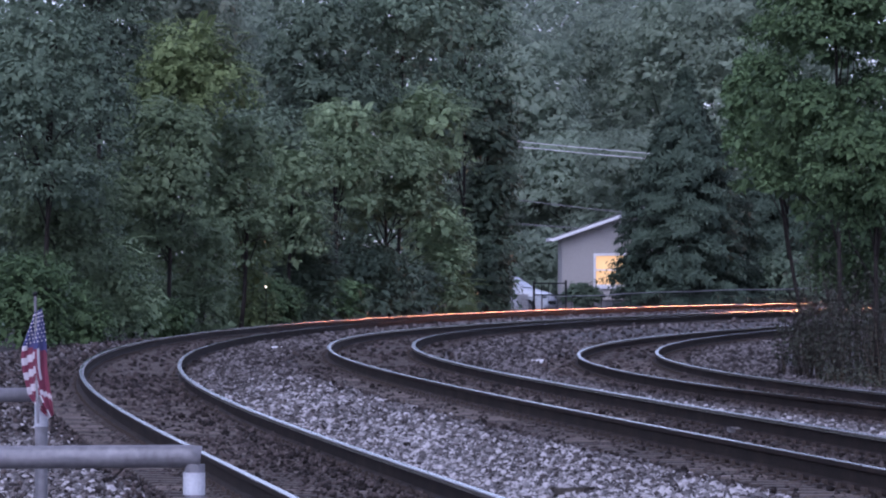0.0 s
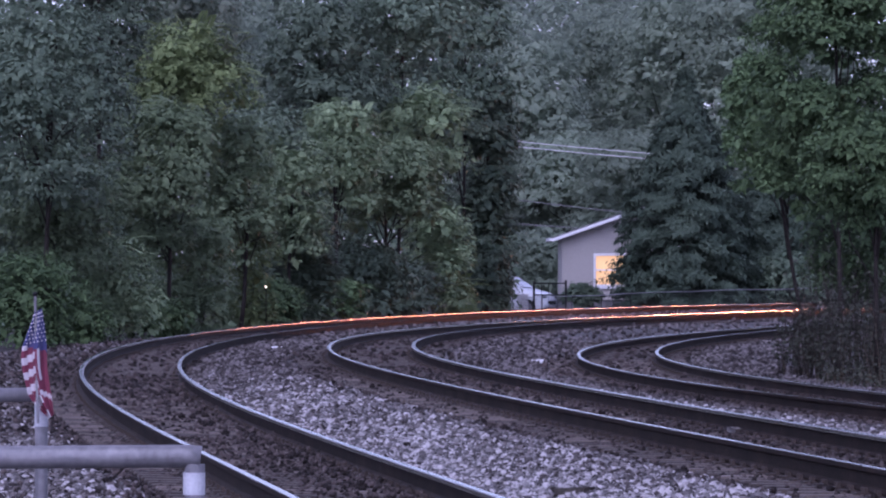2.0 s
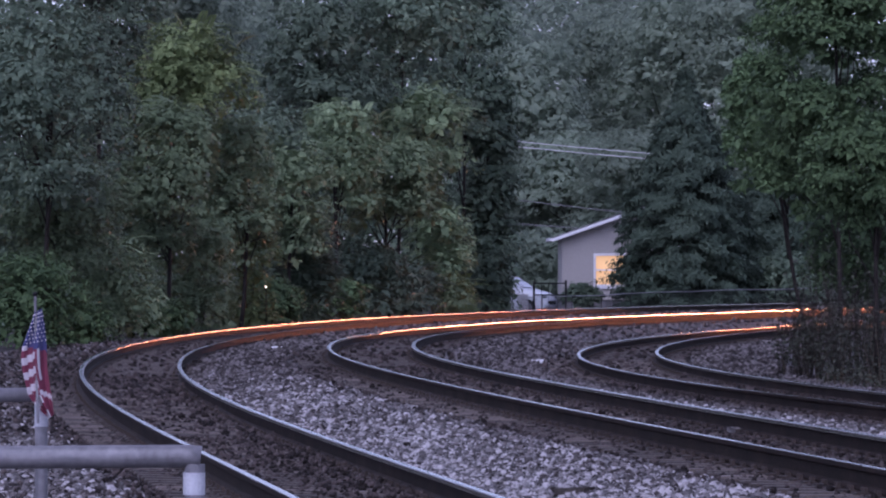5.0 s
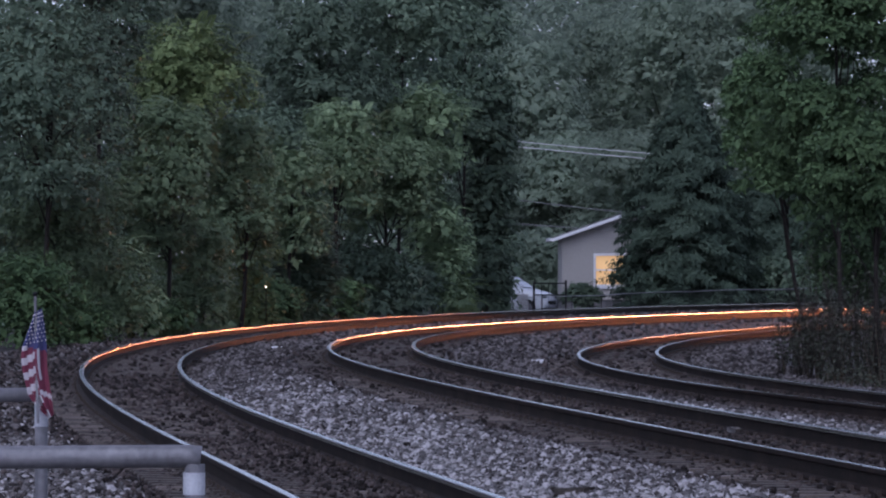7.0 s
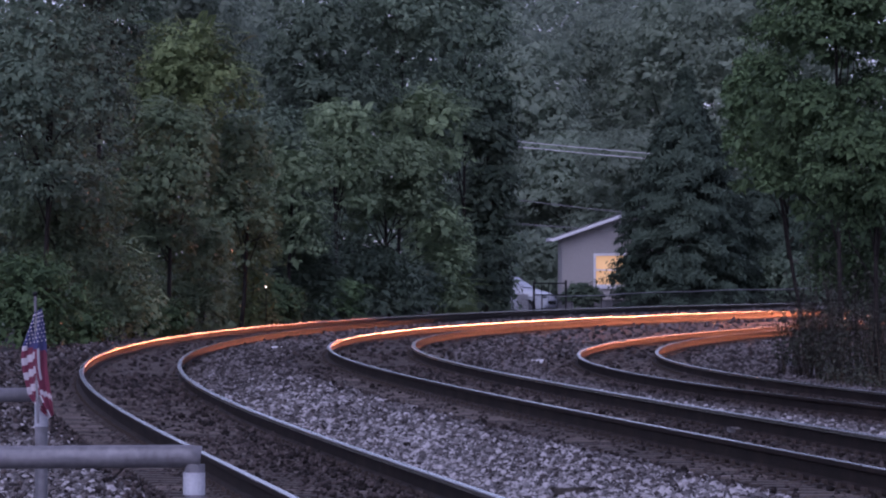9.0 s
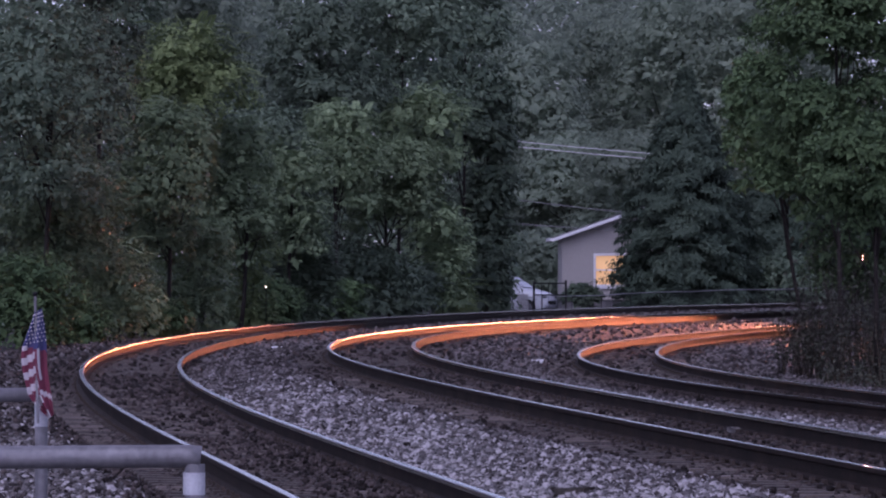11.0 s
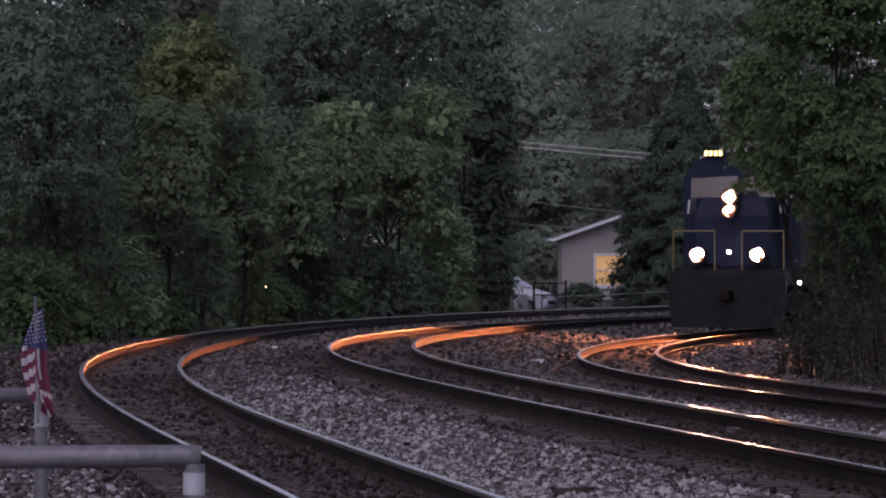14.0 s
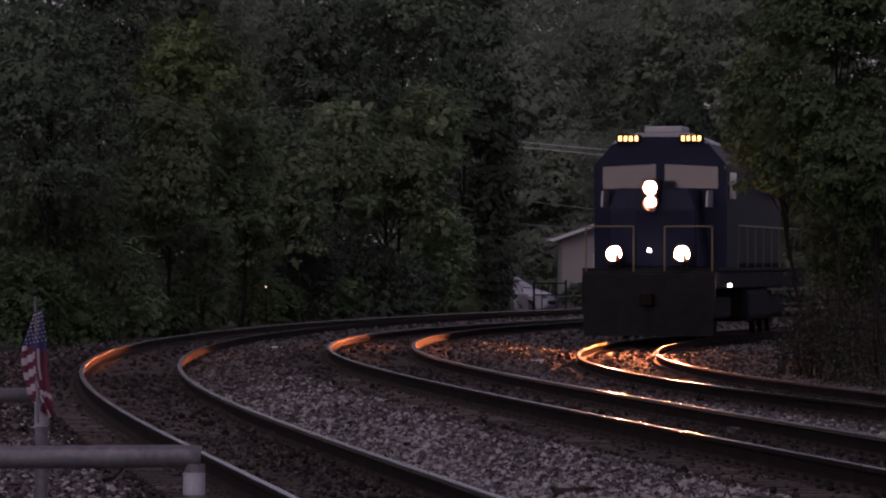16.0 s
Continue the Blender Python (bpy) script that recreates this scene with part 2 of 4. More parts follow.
def ground_height(P):
    """The formation under the three tracks, the ditch on the outer side and the flat beyond."""
    D = [side_of(l, P) for l in TRACKS]
    w = [1.0 / (d * d + 0.6) ** 2 for d in D]
    z = sum(a * l.z for a, l in zip(w, TRACKS)) / sum(w)
    near = np.minimum.reduce([np.abs(d) for d in D])
    z = z - 0.235 + 0.05 * np.clip((near - 1.3) / 0.4, 0, 1) * np.clip((2.9 - near) / 0.8, 0, 1)
    left = np.clip((-D[0] - 2.6) / 5.0, 0, 1)
    z -= (0.30 * left * left * (3 - 2 * left)) * np.clip((P[:, 1] - 70) / 60, 0, 1)
    right = np.clip((D[2] - 2.4) / 3.0, 0, 1)
    z -= 0.10 * right
    return z


# ---------------------------------------------------------------- ground
def steps(*runs):
    return np.unique(np.concatenate([np.arange(a, b, d) for a, b, d in runs]).round(3))


def make_ground():
    xs = steps((-1600, -100, 150), (-100, -20, 8), (-20, 40, 0.5), (40, 120, 4), (120, 1700, 150))
    ys = steps((-400, 0, 60), (0, 24, 4), (24, 60, 0.4), (60, 250, 0.9), (250, 420, 10), (420, 3000, 200))
    X, Y = np.meshgrid(xs, ys)
    P = np.c_[X.ravel(), Y.ravel()]
    z = ground_height(P)
    z += np.array([noise.noise((p[0] * 1.3, p[1] * 0.9, 0)) for p in P]) * 0.025
    nx, ny = len(xs), len(ys)
    i = (np.arange(ny - 1)[:, None] * nx + np.arange(nx - 1)).ravel()
    me = mesh("ground", np.c_[P, z], np.c_[i, i + 1, i + nx + 1, i + nx], M_GROUND, True)
    tagged(put("ground", me), "grey and brown ballast stone and dirt railway bed", "ground", kind="structure")


make_ground()


def ground_at(x, y):
    return float(ground_height(np.array([[x, y]]))[0])


# ---------------------------------------------------------------- rails and ties
RAIL_OUT = [(0.036, -0.004), (0.028, 0.0), (-0.028, 0.0), (-0.036, -0.004), (-0.036, -0.036), (-0.030, -0.042), (-0.009, -0.050), (-0.009, -0.140), (-0.028, -0.152),
            (-0.075, -0.162), (-0.075, -0.172), (0.075, -0.172), (0.075, -0.162), (0.028, -0.152), (0.009, -0.140), (0.009, -0.050), (0.030, -0.042), (0.036, -0.036)]


def sweep(name, line, off, material, outline, parent, faces_of, label=""):
    s = np.arange(line.s[0], line.s[-1], 1.0)
    x, y, th = line.at(s, off)
    z = line.level(off)
    k = len(outline)
    V = np.empty((len(s), k, 3))
    for j, (u, w) in enumerate(outline):
        V[:, j] = np.c_[x + u * np.cos(th), y - u * np.sin(th), np.full(len(s), z + w)]
    F = [(i * k + j, i * k + (j + 1) % k, (i + 1) * k + (j + 1) % k, (i + 1) * k + j) for i in range(len(s) - 1) for j in faces_of]
    return mesh(name, V.reshape(-1, 3), F, material)


def make_rail(line, off, parent):
    me = sweep("rail", line, off, M_RAIL, RAIL_OUT, parent, range(len(RAIL_OUT)))
    me.materials.append(M_HEAD)
    me.materials.append(M_TOP)
    me.materials.append(M_RUN)
    k = len(RAIL_OUT)
    for i, p in enumerate(me.polygons):
        if i % k in ((0, 1, k - 1) if off < 0 else (1, 2, 3)):
            p.material_index = {0: 2, 1: 3, 2: 2}.get(i % k, 1)
    put("rail", me, parent, "rust-brown steel rail with a worn bright head")


def tie_mesh():
    bm = boxed(-1.3, 1.3, -0.115, 0.115, -0.18, 0.0, 0.012)
    me = bpy.data.meshes.new("tie")
    bm.to_mesh(me)
    bm.free()
    me.materials.append(M_TIE)
    return me


def plates_mesh(line, lo, hi):
    """Tie plates with four spike heads each, under both rails."""
    bm = bmesh.new()
    for u in (-GAUGE2, GAUGE2):
        box(bm, u - 0.17, u + 0.17, -0.095, 0.095, 0.0, 0.016)
        for a in (-0.095, 0.095):
            for b in (-0.05, 0.05):
                box(bm, u + a - 0.014, u + a + 0.014, b - 0.014, b + 0.014, 0.016, 0.05)
    bm.verts.index_update()
    vs = np.array([v.co[:] for v in bm.verts])
    fs = np.array([[v.index for v in f.verts] for f in bm.faces])
    bm.free()
    s = np.arange(lo, hi, 0.52)
    x, y, th = line.at(s)
    c, n = np.cos(th)[:, None], np.sin(th)[:, None]
    V = np.stack([x[:, None] + vs[:, 0] * c + vs[:, 1] * n, y[:, None] - vs[:, 0] * n + vs[:, 1] * c,
                  np.tile(line.z - 0.190 + vs[:, 2] - vs[:, 0] / GAUGE2 * line.cant / 2, (len(s), 1))], 2)
    F = (fs[None] + (np.arange(len(s)) * len(vs))[:, None, None]).reshape(-1, 4)
    return mesh("tie_plates", V.reshape(-1, 3), F, M_PLATE)


TIE = tie_mesh()


def make_track(line, near, far, label):
    track = tagged(new("railway_track"), label, "railway track", "parallel railway tracks", "structure")
    for u in (-GAUGE2, GAUGE2):
        make_rail(line, u, track)
    rng = random.Random(4)
    for s in np.arange(near, near + 52, 0.52):
        x, y, th = line.at(s)
        t = put("tie", TIE, track)
        t.matrix_basis = pose(x, y, line.z - 0.192, 0, math.degrees(line.cant / 2 / GAUGE2), -math.degrees(th) + rng.uniform(-1.2, 1.2))
    vs = np.array([v.co[:] for v in TIE.vertices])
    fs = [tuple(p.vertices) for p in TIE.polygons]
    V, F = [], []
    for i, s in enumerate(np.arange(near + 52, far, 0.52)):
        x, y, th = line.at(s)
        c, n = math.cos(th), math.sin(th)
        F += [tuple(a + i * len(vs) for a in f) for f in fs]
        V.append(np.c_[x + vs[:, 0] * c + vs[:, 1] * n, y - vs[:, 0] * n + vs[:, 1] * c, line.z - 0.192 + vs[:, 2]])
    tagged(put("far_ties", mesh("far_ties", np.concatenate(V), F, M_TIE), track), kind="stuff")
    tagged(put("tie_plates", plates_mesh(line, near, near + 110), track), kind="stuff")


make_track(T1, -6.0, 190, "curved railway track with rusty rails on dark wooden ties")
make_track(T2, -2.0, 160, "curved railway track with worn bright rail heads on wooden ties")
make_track(T3, -4.0, 150, "curved railway track carrying a train, rusty rails on ties")


def stones(name, label, material, centres, size, seed):
    """Broken stones: squashed, knocked-about blocks, joined into one mesh."""
    r = np.random.default_rng(seed)
    n = len(centres)
    cube = np.array([(x, y, z) for z in (-1, 1) for y in (-1, 1) for x in (-1, 1)], float) * 0.5
    V = cube[None] * (1 + r.uniform(-0.55, 0.35, (n, 8, 3)))
    V *= (size * r.uniform(0.6, 1.35, (n, 1)))[:, :, None] * r.uniform(0.7, 1.25, (n, 1, 3))
    q = r.normal(size=(n, 4))
    q /= np.linalg.norm(q, axis=1)[:, None]
    w, x, y, z = q.T
    R = np.stack([np.stack([1 - 2 * (y * y + z * z), 2 * (x * y - z * w), 2 * (x * z + y * w)], 1),
                  np.stack([2 * (x * y + z * w), 1 - 2 * (x * x + z * z), 2 * (y * z - x * w)], 1),
                  np.stack([2 * (x * z - y * w), 2 * (y * z + x * w), 1 - 2 * (x * x + y * y)], 1)], 1)
    V = np.einsum("nij,nkj->nki", R, V) + centres[:, None]
    f = np.array([(0, 2, 3, 1), (4, 5, 7, 6), (0, 1, 5, 4), (2, 6, 7, 3), (0, 4, 6, 2), (1, 3, 7, 5)])
    F = (f[None] + (np.arange(n) * 8)[:, None, None]).reshape(-1, 4).astype(np.int32)
    me = bpy.data.meshes.new(name)
    me.vertices.add(8 * n)
    me.vertices.foreach_set("co", V.astype(np.float32).ravel())
    me.loops.add(F.size)
    me.loops.foreach_set("vertex_index", F.ravel())
    me.polygons.add(len(F))
    me.polygons.foreach_set("loop_start", np.arange(0, F.size, 4, dtype=np.int32))
    me.update(calc_edges=True)
    me.materials.append(material)
    return tagged(put(name, me), label, "gravel", kind="stuff")


def strewn(seed, dens, y0, y1, x0, x1):
    r = np.random.default_rng(seed)
    n = int(dens * (y1 - y0) * (x1 - x0))
    return np.c_[r.uniform(x0, x1, n), r.uniform(y0, y1, n)]


def make_ballast():
    grey, brown, dusty = [], [], []
    for seed, dens, y0, y1, x0, x1 in ((1, 460, 36, 58, -4.8, 5.0), (2, 135, 58, 90, -7.0, 7.5), (3, 24, 90, 130, -9, 9), (4, 7, 130, 235, -6, 17)):
        P = strewn(seed, dens, y0, y1, x0, x1)
        D = [side_of(l, P) for l in TRACKS]
        near = np.minimum.reduce([np.abs(d) for d in D])
        rng = np.random.default_rng(seed + 9)
        keep = (D[0] > -4.2) & (D[2] < 3.2) & (np.abs(P[:, 0] - 0.01 * y0) < 0.084 * P[:, 1] + 0.6)
        shoulder = (D[0] > 0) & (D[0] < 1.6)
        dark = near + rng.normal(0, 0.10, len(P)) < np.where(shoulder, 1.0, 1.42)
        dark |= (D[0] < -1.4) & (rng.uniform(size=len(P)) < (0.12 if y0 < 58 else 0.6))
        dull = ~dark & (P[:, 1] > np.where(D[1] > 1.4, 62, 80) + rng.normal(0, 6, len(P)))
        patch = np.array([noise.noise((p[0] * 0.8, p[1] * 0.14, 3.0)) for p in P])
        edge = np.clip((2.3 - D[0]) / 1.0, 0, 1) * np.clip((P[:, 1] - 48) / 14, 0, 1) + np.clip((D[1] + 2.5) / 0.9, 0, 1)
        dull |= ~dark & (rng.uniform(size=len(P)) < 0.02 + 0.55 * np.clip(patch, 0, 1) + 0.4 * edge)
        dull |= ~dark & (D[0] < -1.3) & (rng.uniform(size=len(P)) < 0.65)
        C = np.c_[P, ground_height(P) + rng.uniform(-0.005, 0.03, len(P))]
        C[shoulder & ~dark & (D[0] < 1.35), 2] += 0.045
        C[dark, 2] += rng.uniform(0, 0.035, int(dark.sum()))
        grey.append(C[keep & ~dark & ~dull])
        dusty.append(C[keep & dull])
        low = C[keep & dark]
        outer = D[0][keep & dark]
        brown.append(low[rng.uniform(size=len(low)) < np.where((outer < -0.85) & (outer > -1.6), 0.75, 0.22)])
    sizes = [33, 60, 100, 200]
    for name, label, material, C, big, seed in (
            ("ballast_stone", "loose grey crushed granite ballast beside the tracks", M_STONE, grey, [0.036, 0.042, 0.058, 0.10], 11),
            ("dirty_ballast", "dark oil-stained ballast between the rails", M_BROWNSTONE, brown, [0.028, 0.042, 0.07, 0.11], 12),
            ("dusty_ballast", "dull dusty ballast between the inner tracks", M_DUSTY, dusty, [0.034, 0.042, 0.058, 0.10], 13)):
        C = np.concatenate(C)
        stones(name, label, material, C, np.interp(C[:, 1:2], sizes, big), seed)


make_ballast()

# ---------------------------------------------------------------- trees and shrubs
def leaf_quads(P, out, size, r, droop=0.5, wide=0.31, jitter=0.30):
    """Folded pointed leaves at P that lie along their clump's surface and hang a little."""
    n = len(P)
    nm = out * 0.8 + r.normal(0, jitter, (n, 3)) + np.array([0, 0, 0.5])
    nm /= np.linalg.norm(nm, axis=1)[:, None]
    ax = out * 0.35 + r.normal(0, 0.8, (n, 3))
    ax[:, 2] -= droop
    ax -= nm * (ax * nm).sum(1)[:, None]
    ax /= np.linalg.norm(ax, axis=1)[:, None] + 1e-9
    sd = np.cross(ax, nm)
    L = (size * r.uniform(0.6, 1.3, n))[:, None]
    V = np.empty((n, 4, 3))
    V[:, 0] = P
    V[:, 1] = P + ax * L * 0.45 + sd * L * wide + nm * L * 0.07
    V[:, 2] = P + ax * L - nm * L * 0.08
    V[:, 3] = P + ax * L * 0.45 - sd * L * wide + nm * L * 0.07
    return V


def fronds(P, out, size, r):
    """Long pinnate leaves: pairs of narrow leaflets on an arching stalk."""
    n = len(P)
    d = np.c_[out[:, :2], np.full(n, 0.25)] + r.normal(0, 0.35, (n, 3))
    d /= np.linalg.norm(d, axis=1)[:, None]
    sd = np.cross(d, np.array([0, 0, 1.0]))
    sd /= np.linalg.norm(sd, axis=1)[:, None] + 1e-9
    L = (size * 2.2 * r.uniform(0.7, 1.2, n))[:, None]
    res = []
    for k in range(9):
        t = (k + 1) / 9
        q = P + d * L * t
        q[:, 2] -= 0.35 * L[:, 0] * t * t
        for sg in (-1, 1):
            a = sd * sg + d * 0.45 + np.array([0, 0, -0.25])
            l = a / np.linalg.norm(a, axis=1)[:, None] * size * 0.55 * (1.1 - 0.5 * t)
            w = d * 0.14 * size
            res.append(np.stack([q, q + l * 0.4 + w, q + l, q + l * 0.4 - w], 1))
    return np.concatenate(res)


def crown_points(zlo, zhi, r, rng, n, size):
    """Points and outward directions on a crown of domed clumps, each covered with small sprays."""
    h = (zhi - zlo) / 2
    R0 = min(max(0.50 * min(r, h), 0.28), 1.7) * size
    m = int(min(max(7.0 * (r * h * 1.4 + r * r * 0.6) / (R0 * R0) * 0.42, 9), 90))
    d = rng.normal(size=(m, 3))
    d[:, 2] += 0.25
    d /= np.linalg.norm(d, axis=1)[:, None]
    d[:, :2] *= (1.0 - 0.25 * np.maximum(d[:, 2:3], 0)) * (1 + 0.25 * np.abs(d[:, 2:3]))
    R = R0 * rng.uniform(0.6, 1.45, m)
    C = d * (np.array([r, r, h]) - R[:, None] * 0.75).clip(0.05) * rng.uniform(0.72, 1.04, (m, 1))
    C[:, 2] += (zlo + zhi) / 2
    k = m * 42
    i = rng.choice(m, k, p=R ** 2 / (R ** 2).sum())
    o = rng.normal(size=(k, 3))
    o[:, 2] = np.where(o[:, 2] < -0.25, -o[:, 2] * 0.7, o[:, 2])
    o /= np.linalg.norm(o, axis=1)[:, None]
    S = C[i] + o * (R[i] * rng.normal(0.97, 0.055, k))[:, None] * np.array([1.15, 1.15, 0.78])
    j = rng.integers(0, k, n)
    w = rng.normal(0, 1, (n, 3)) * (R[i[j]] * 0.11)[:, None] * np.array([1, 1, 0.5])
    q = rng.integers(0, k, n // 8)
    inner = C[i[q]] + o[q] * (R[i[q]] * rng.uniform(0.5, 0.8, len(q)))[:, None] * np.array([1.15, 1.15, 0.78])
    return S[j] + w, o[j] + w / (R[i[j]][:, None] * 0.5), C, inner, o[q]


def tree(x, y, zlo, zhi, r, material, leaf, count, seed, name, label, frond=0, root=0.0, clump=1.0, more=1.25, jitter=0.30):
    rng = np.random.default_rng(seed)
    x += root
    g = ground_at(x, y) - 0.05
    base = tagged(new(name), label, name, "trees and shrubs along the railway")
    base.location = (x, y, g)
    zlo, zhi = max(zlo - g, 0.1), zhi - g
    if name == "shrub":
        zlo -= 0.35 * (zhi - zlo)
    # a shell of leaves on the clumps, and larger ones within that close them
    P, o, C, Q, u = crown_points(zlo, zhi, r, rng, int(count * more), clump)

    def clear(P):
        W = P[:, :2] + np.array([x, y])
        return np.minimum.reduce([np.abs(side_of(l, W)) for l in TRACKS]) > 2.05

    for A in (P, C, Q):
        A[:, 0] -= root
    for A in (P, Q):
        A[:, 2] = np.where(A[:, 2] < 0.03, 0.03 + np.abs(A[:, 2]) % 0.5, A[:, 2])
    C[:, 2] = np.maximum(C[:, 2], 0.15)
    ok, inner = clear(P), clear(Q)
    P, o = P[ok], o[ok]
    V = [leaf_quads(P, o, leaf, rng, jitter=jitter), leaf_quads(Q[inner], u[inner], leaf * 2.4, rng)]
    if frond:
        top = np.flatnonzero(o[:, 2] > 0.1)
        pick = rng.choice(top, min(frond, len(top)), replace=False)
        far = clear(P[pick] + np.sign(o[pick]) * np.array([0.7, 0, 0]))
        V.append(fronds(P[pick][far], o[pick][far], 0.33, rng))
    put("crown", quads("crown", np.concatenate(V), material), base)
    # trunk and limbs that end in the clumps
    vs, fs = [], []

    def limb(pts, rad):
        a, b = tube(pts, rad, 6)
        n = len(vs)
        vs.extend(a)
        fs.extend(tuple(k + n for k in f) for f in b)
    mid = (zlo + zhi) / 2
    lean = rng.normal(0, 0.12, 2) * r - np.array([root, 0])
    tr = 0.018 if name == "shrub" else min(max(0.02, 0.012 * zhi), 0.04 if root else 0.06)
    top = (lean[0], lean[1], zlo + 0.75 * (zhi - zlo))
    limb([(0, 0, -0.1), (lean[0] * 0.3, lean[1] * 0.3, max(zlo, 0) * 0.5 + 0.2), (lean[0] * 0.7, lean[1] * 0.7, mid), top], [tr * 1.25, tr, tr * 0.7, tr * 0.25])
    for c in C[:14]:
        s = (lean[0] * 0.4, lean[1] * 0.4, rng.uniform(0.5, 0.9) * c[2])
        m = [(a + b) / 2 + rng.normal(0, 0.08) * r for a, b in zip(s, c)]
        limb([s, m, tuple(c)], [tr * 0.35, tr * 0.25, tr * 0.08])
    put("trunk", mesh("trunk", vs, fs, M_STEM, True), base)
    return base


def brush(x, y, height, r, seed, label, stems=75, leaves=10, dry=0.3):
    """A thin shrub of many upright stems with small leaves strung along them, and dry stalks at its foot."""
    rng = np.random.default_rng(seed)
    g = ground_at(x, y) - 0.03
    base = tagged(new("shrub"), label, "shrub", "trees and shrubs along the railway")
    base.location = (x, y, g)
    vs, fs, P, O, dv, df = [], [], [], [], [], []
    for k in range(stems):
        a, q = rng.uniform(0, 2 * math.pi), r * math.sqrt(rng.uniform())
        p = np.array([q * math.cos(a), q * math.sin(a) * 1.4, 0.0])
        old = rng.uniform() < dry
        h = height * (rng.uniform(0.22, 0.5) if old else rng.uniform(0.5, 1.0) * (1 - 0.3 * q / r))
        tilt = np.array([rng.normal(0, 0.14), rng.normal(0, 0.14), 1.0])
        bend = np.array([rng.normal(0, 0.10), rng.normal(0, 0.10), 0]) * h
        pts = [p + tilt * h * t + bend * t * t for t in (0, 0.35, 0.7, 1.0)]
        w = rng.uniform(0.004, 0.009)
        va, fa = tube(pts, [w, w * 0.8, w * 0.6, w * 0.3], 4)
        tv, tf = (dv, df) if old else (vs, fs)
        n = len(tv)
        tv.extend(va)
        tf.extend(tuple(i + n for i in f) for f in fa)
        m = leaves // 4 if old else leaves
        t = rng.uniform(0.25, 1.0, m)
        o = rng.normal(size=(m, 3))
        o[:, 2] = np.abs(o[:, 2]) * 0.6
        o /= np.linalg.norm(o, axis=1)[:, None]
        P.append(p + tilt * h * t[:, None] + bend * (t * t)[:, None] + o * rng.uniform(0, 0.13, (m, 1)))
        O.append(o)
    P, O = np.concatenate(P), np.concatenate(O)
    W = P[:, :2] + np.array([x, y])
    ok = np.minimum.reduce([np.abs(side_of(l, W)) for l in TRACKS]) > 1.95
    put("foliage", quads("foliage", leaf_quads(P[ok], O[ok], 0.075, rng), M_BRUSH), base)
    tagged(put("brushwood", mesh("brushwood", vs, fs, M_STEM, True), base, "thin dark bare stems"), kind="stuff")
    tagged(put("dry_grass", mesh("dry_grass", dv, df, M_DRY, True), base, "dry tan stalks"), kind="stuff")


# thicket along the outer track
tree(-9.28, 130, 1.96, 8.32, 1.95, M_LEAF_DARK, 0.094, 12320, 1, "tree", "dark overhanging broadleaf tree beside the track")
tree(-8.40, 138, 3.65, 9.58, 1.08, M_LEAF_DARK, 0.100, 6848, 2, "tree", "dark overhanging broadleaf tree beside the track")
tree(-7.08, 156, 4.00, 8.33, 1.64, M_LEAF_LIGHT, 0.112, 6720, 3, "tree", "yellow-green young tree above the thicket", frond=198)
tree(-7.14, 146, 1.06, 5.89, 1.90, M_LEAF, 0.105, 10267, 4, "tree", "dense green vine-covered tree by the track", frond=88)
tree(-5.67, 158, 0.96, 5.86, 1.45, M_LEAF, 0.114, 6265, 5, "tree", "dense green vine-covered tree by the track", frond=88)
tree(-9.10, 134, 0.33, 4.58, 1.50, M_LEAF, 0.097, 7972, 6, "tree", "dense green vine-covered tree by the track", frond=66)
tree(-7.74, 136, -0.33, 2.45, 1.25, M_LEAF, 0.098, 5005, 7, "shrub", "dense green shrub at the edge of the ballast", frond=44)
tree(-9.04, 124, -0.67, 1.93, 1.18, M_LEAF_NEAR, 0.089, 5307, 8, "shrub", "dark green shrub at the edge of the ballast", frond=44)
tree(-6.36, 150, -0.22, 2.93, 1.57, M_LEAF, 0.108, 6058, 9, "shrub", "dense green shrub at the edge of the ballast", frond=66)
tree(-5.50, 160, -0.17, 3.11, 0.83, M_LEAF_LIGHT, 0.115, 2500, 10, "shrub", "yellow-green shrub at the edge of the thicket", frond=88)
tree(-4.11, 172, -0.12, 2.89, 0.89, M_LEAF_SUMAC, 0.124, 2500, 11, "shrub", "sumac shrub with long pinnate leaves", frond=374)
tree(-4.74, 170, 1.01, 5.34, 1.39, M_LEAF, 0.123, 4575, 12, "tree", "green broadleaf tree in the thicket", frond=110)
tree(-3.35, 182, 2.15, 6.98, 1.31, M_LEAF, 0.131, 4091, 13, "tree", "green vine-covered tree crown in the thicket", frond=154)
tree(-0.76, 194, 3.63, 7.64, 1.78, M_LEAF, 0.140, 4567, 14, "tree", "green vine-covered tree crown in the thicket", frond=154)
tree(-1.76, 187, 2.10, 5.82, 2.24, M_LEAF, 0.135, 6400, 15, "tree", "green vine-covered tree crown in the thicket", frond=132)
tree(-0.08, 193, 0.27, 3.84, 1.16, M_LEAF, 0.139, 2692, 16, "shrub", "green shrub with long leaves beside the outer track", frond=242)
tree(0.31, 196, -0.34, 1.13, 0.82, M_LEAF_LIGHT, 0.141, 2500, 17, "shrub", "low yellow-green shrub beside the outer track", frond=66)
# dark leaf colour stands for the shade in the hollow under the crowns
tree(-2.68, 186, -0.43, 2.36, 1.95, M_LEAF_DARK, 0.134, 4904, 18, "shrub", "shrub in the thicket hollow, leaf colour darkened as shade")
tree(1.58, 205, -1.42, 5.12, 0.90, M_LEAF_DARK, 0.148, 3687, 19, "tree", "dark narrow tree at the end of the thicket", frond=44)
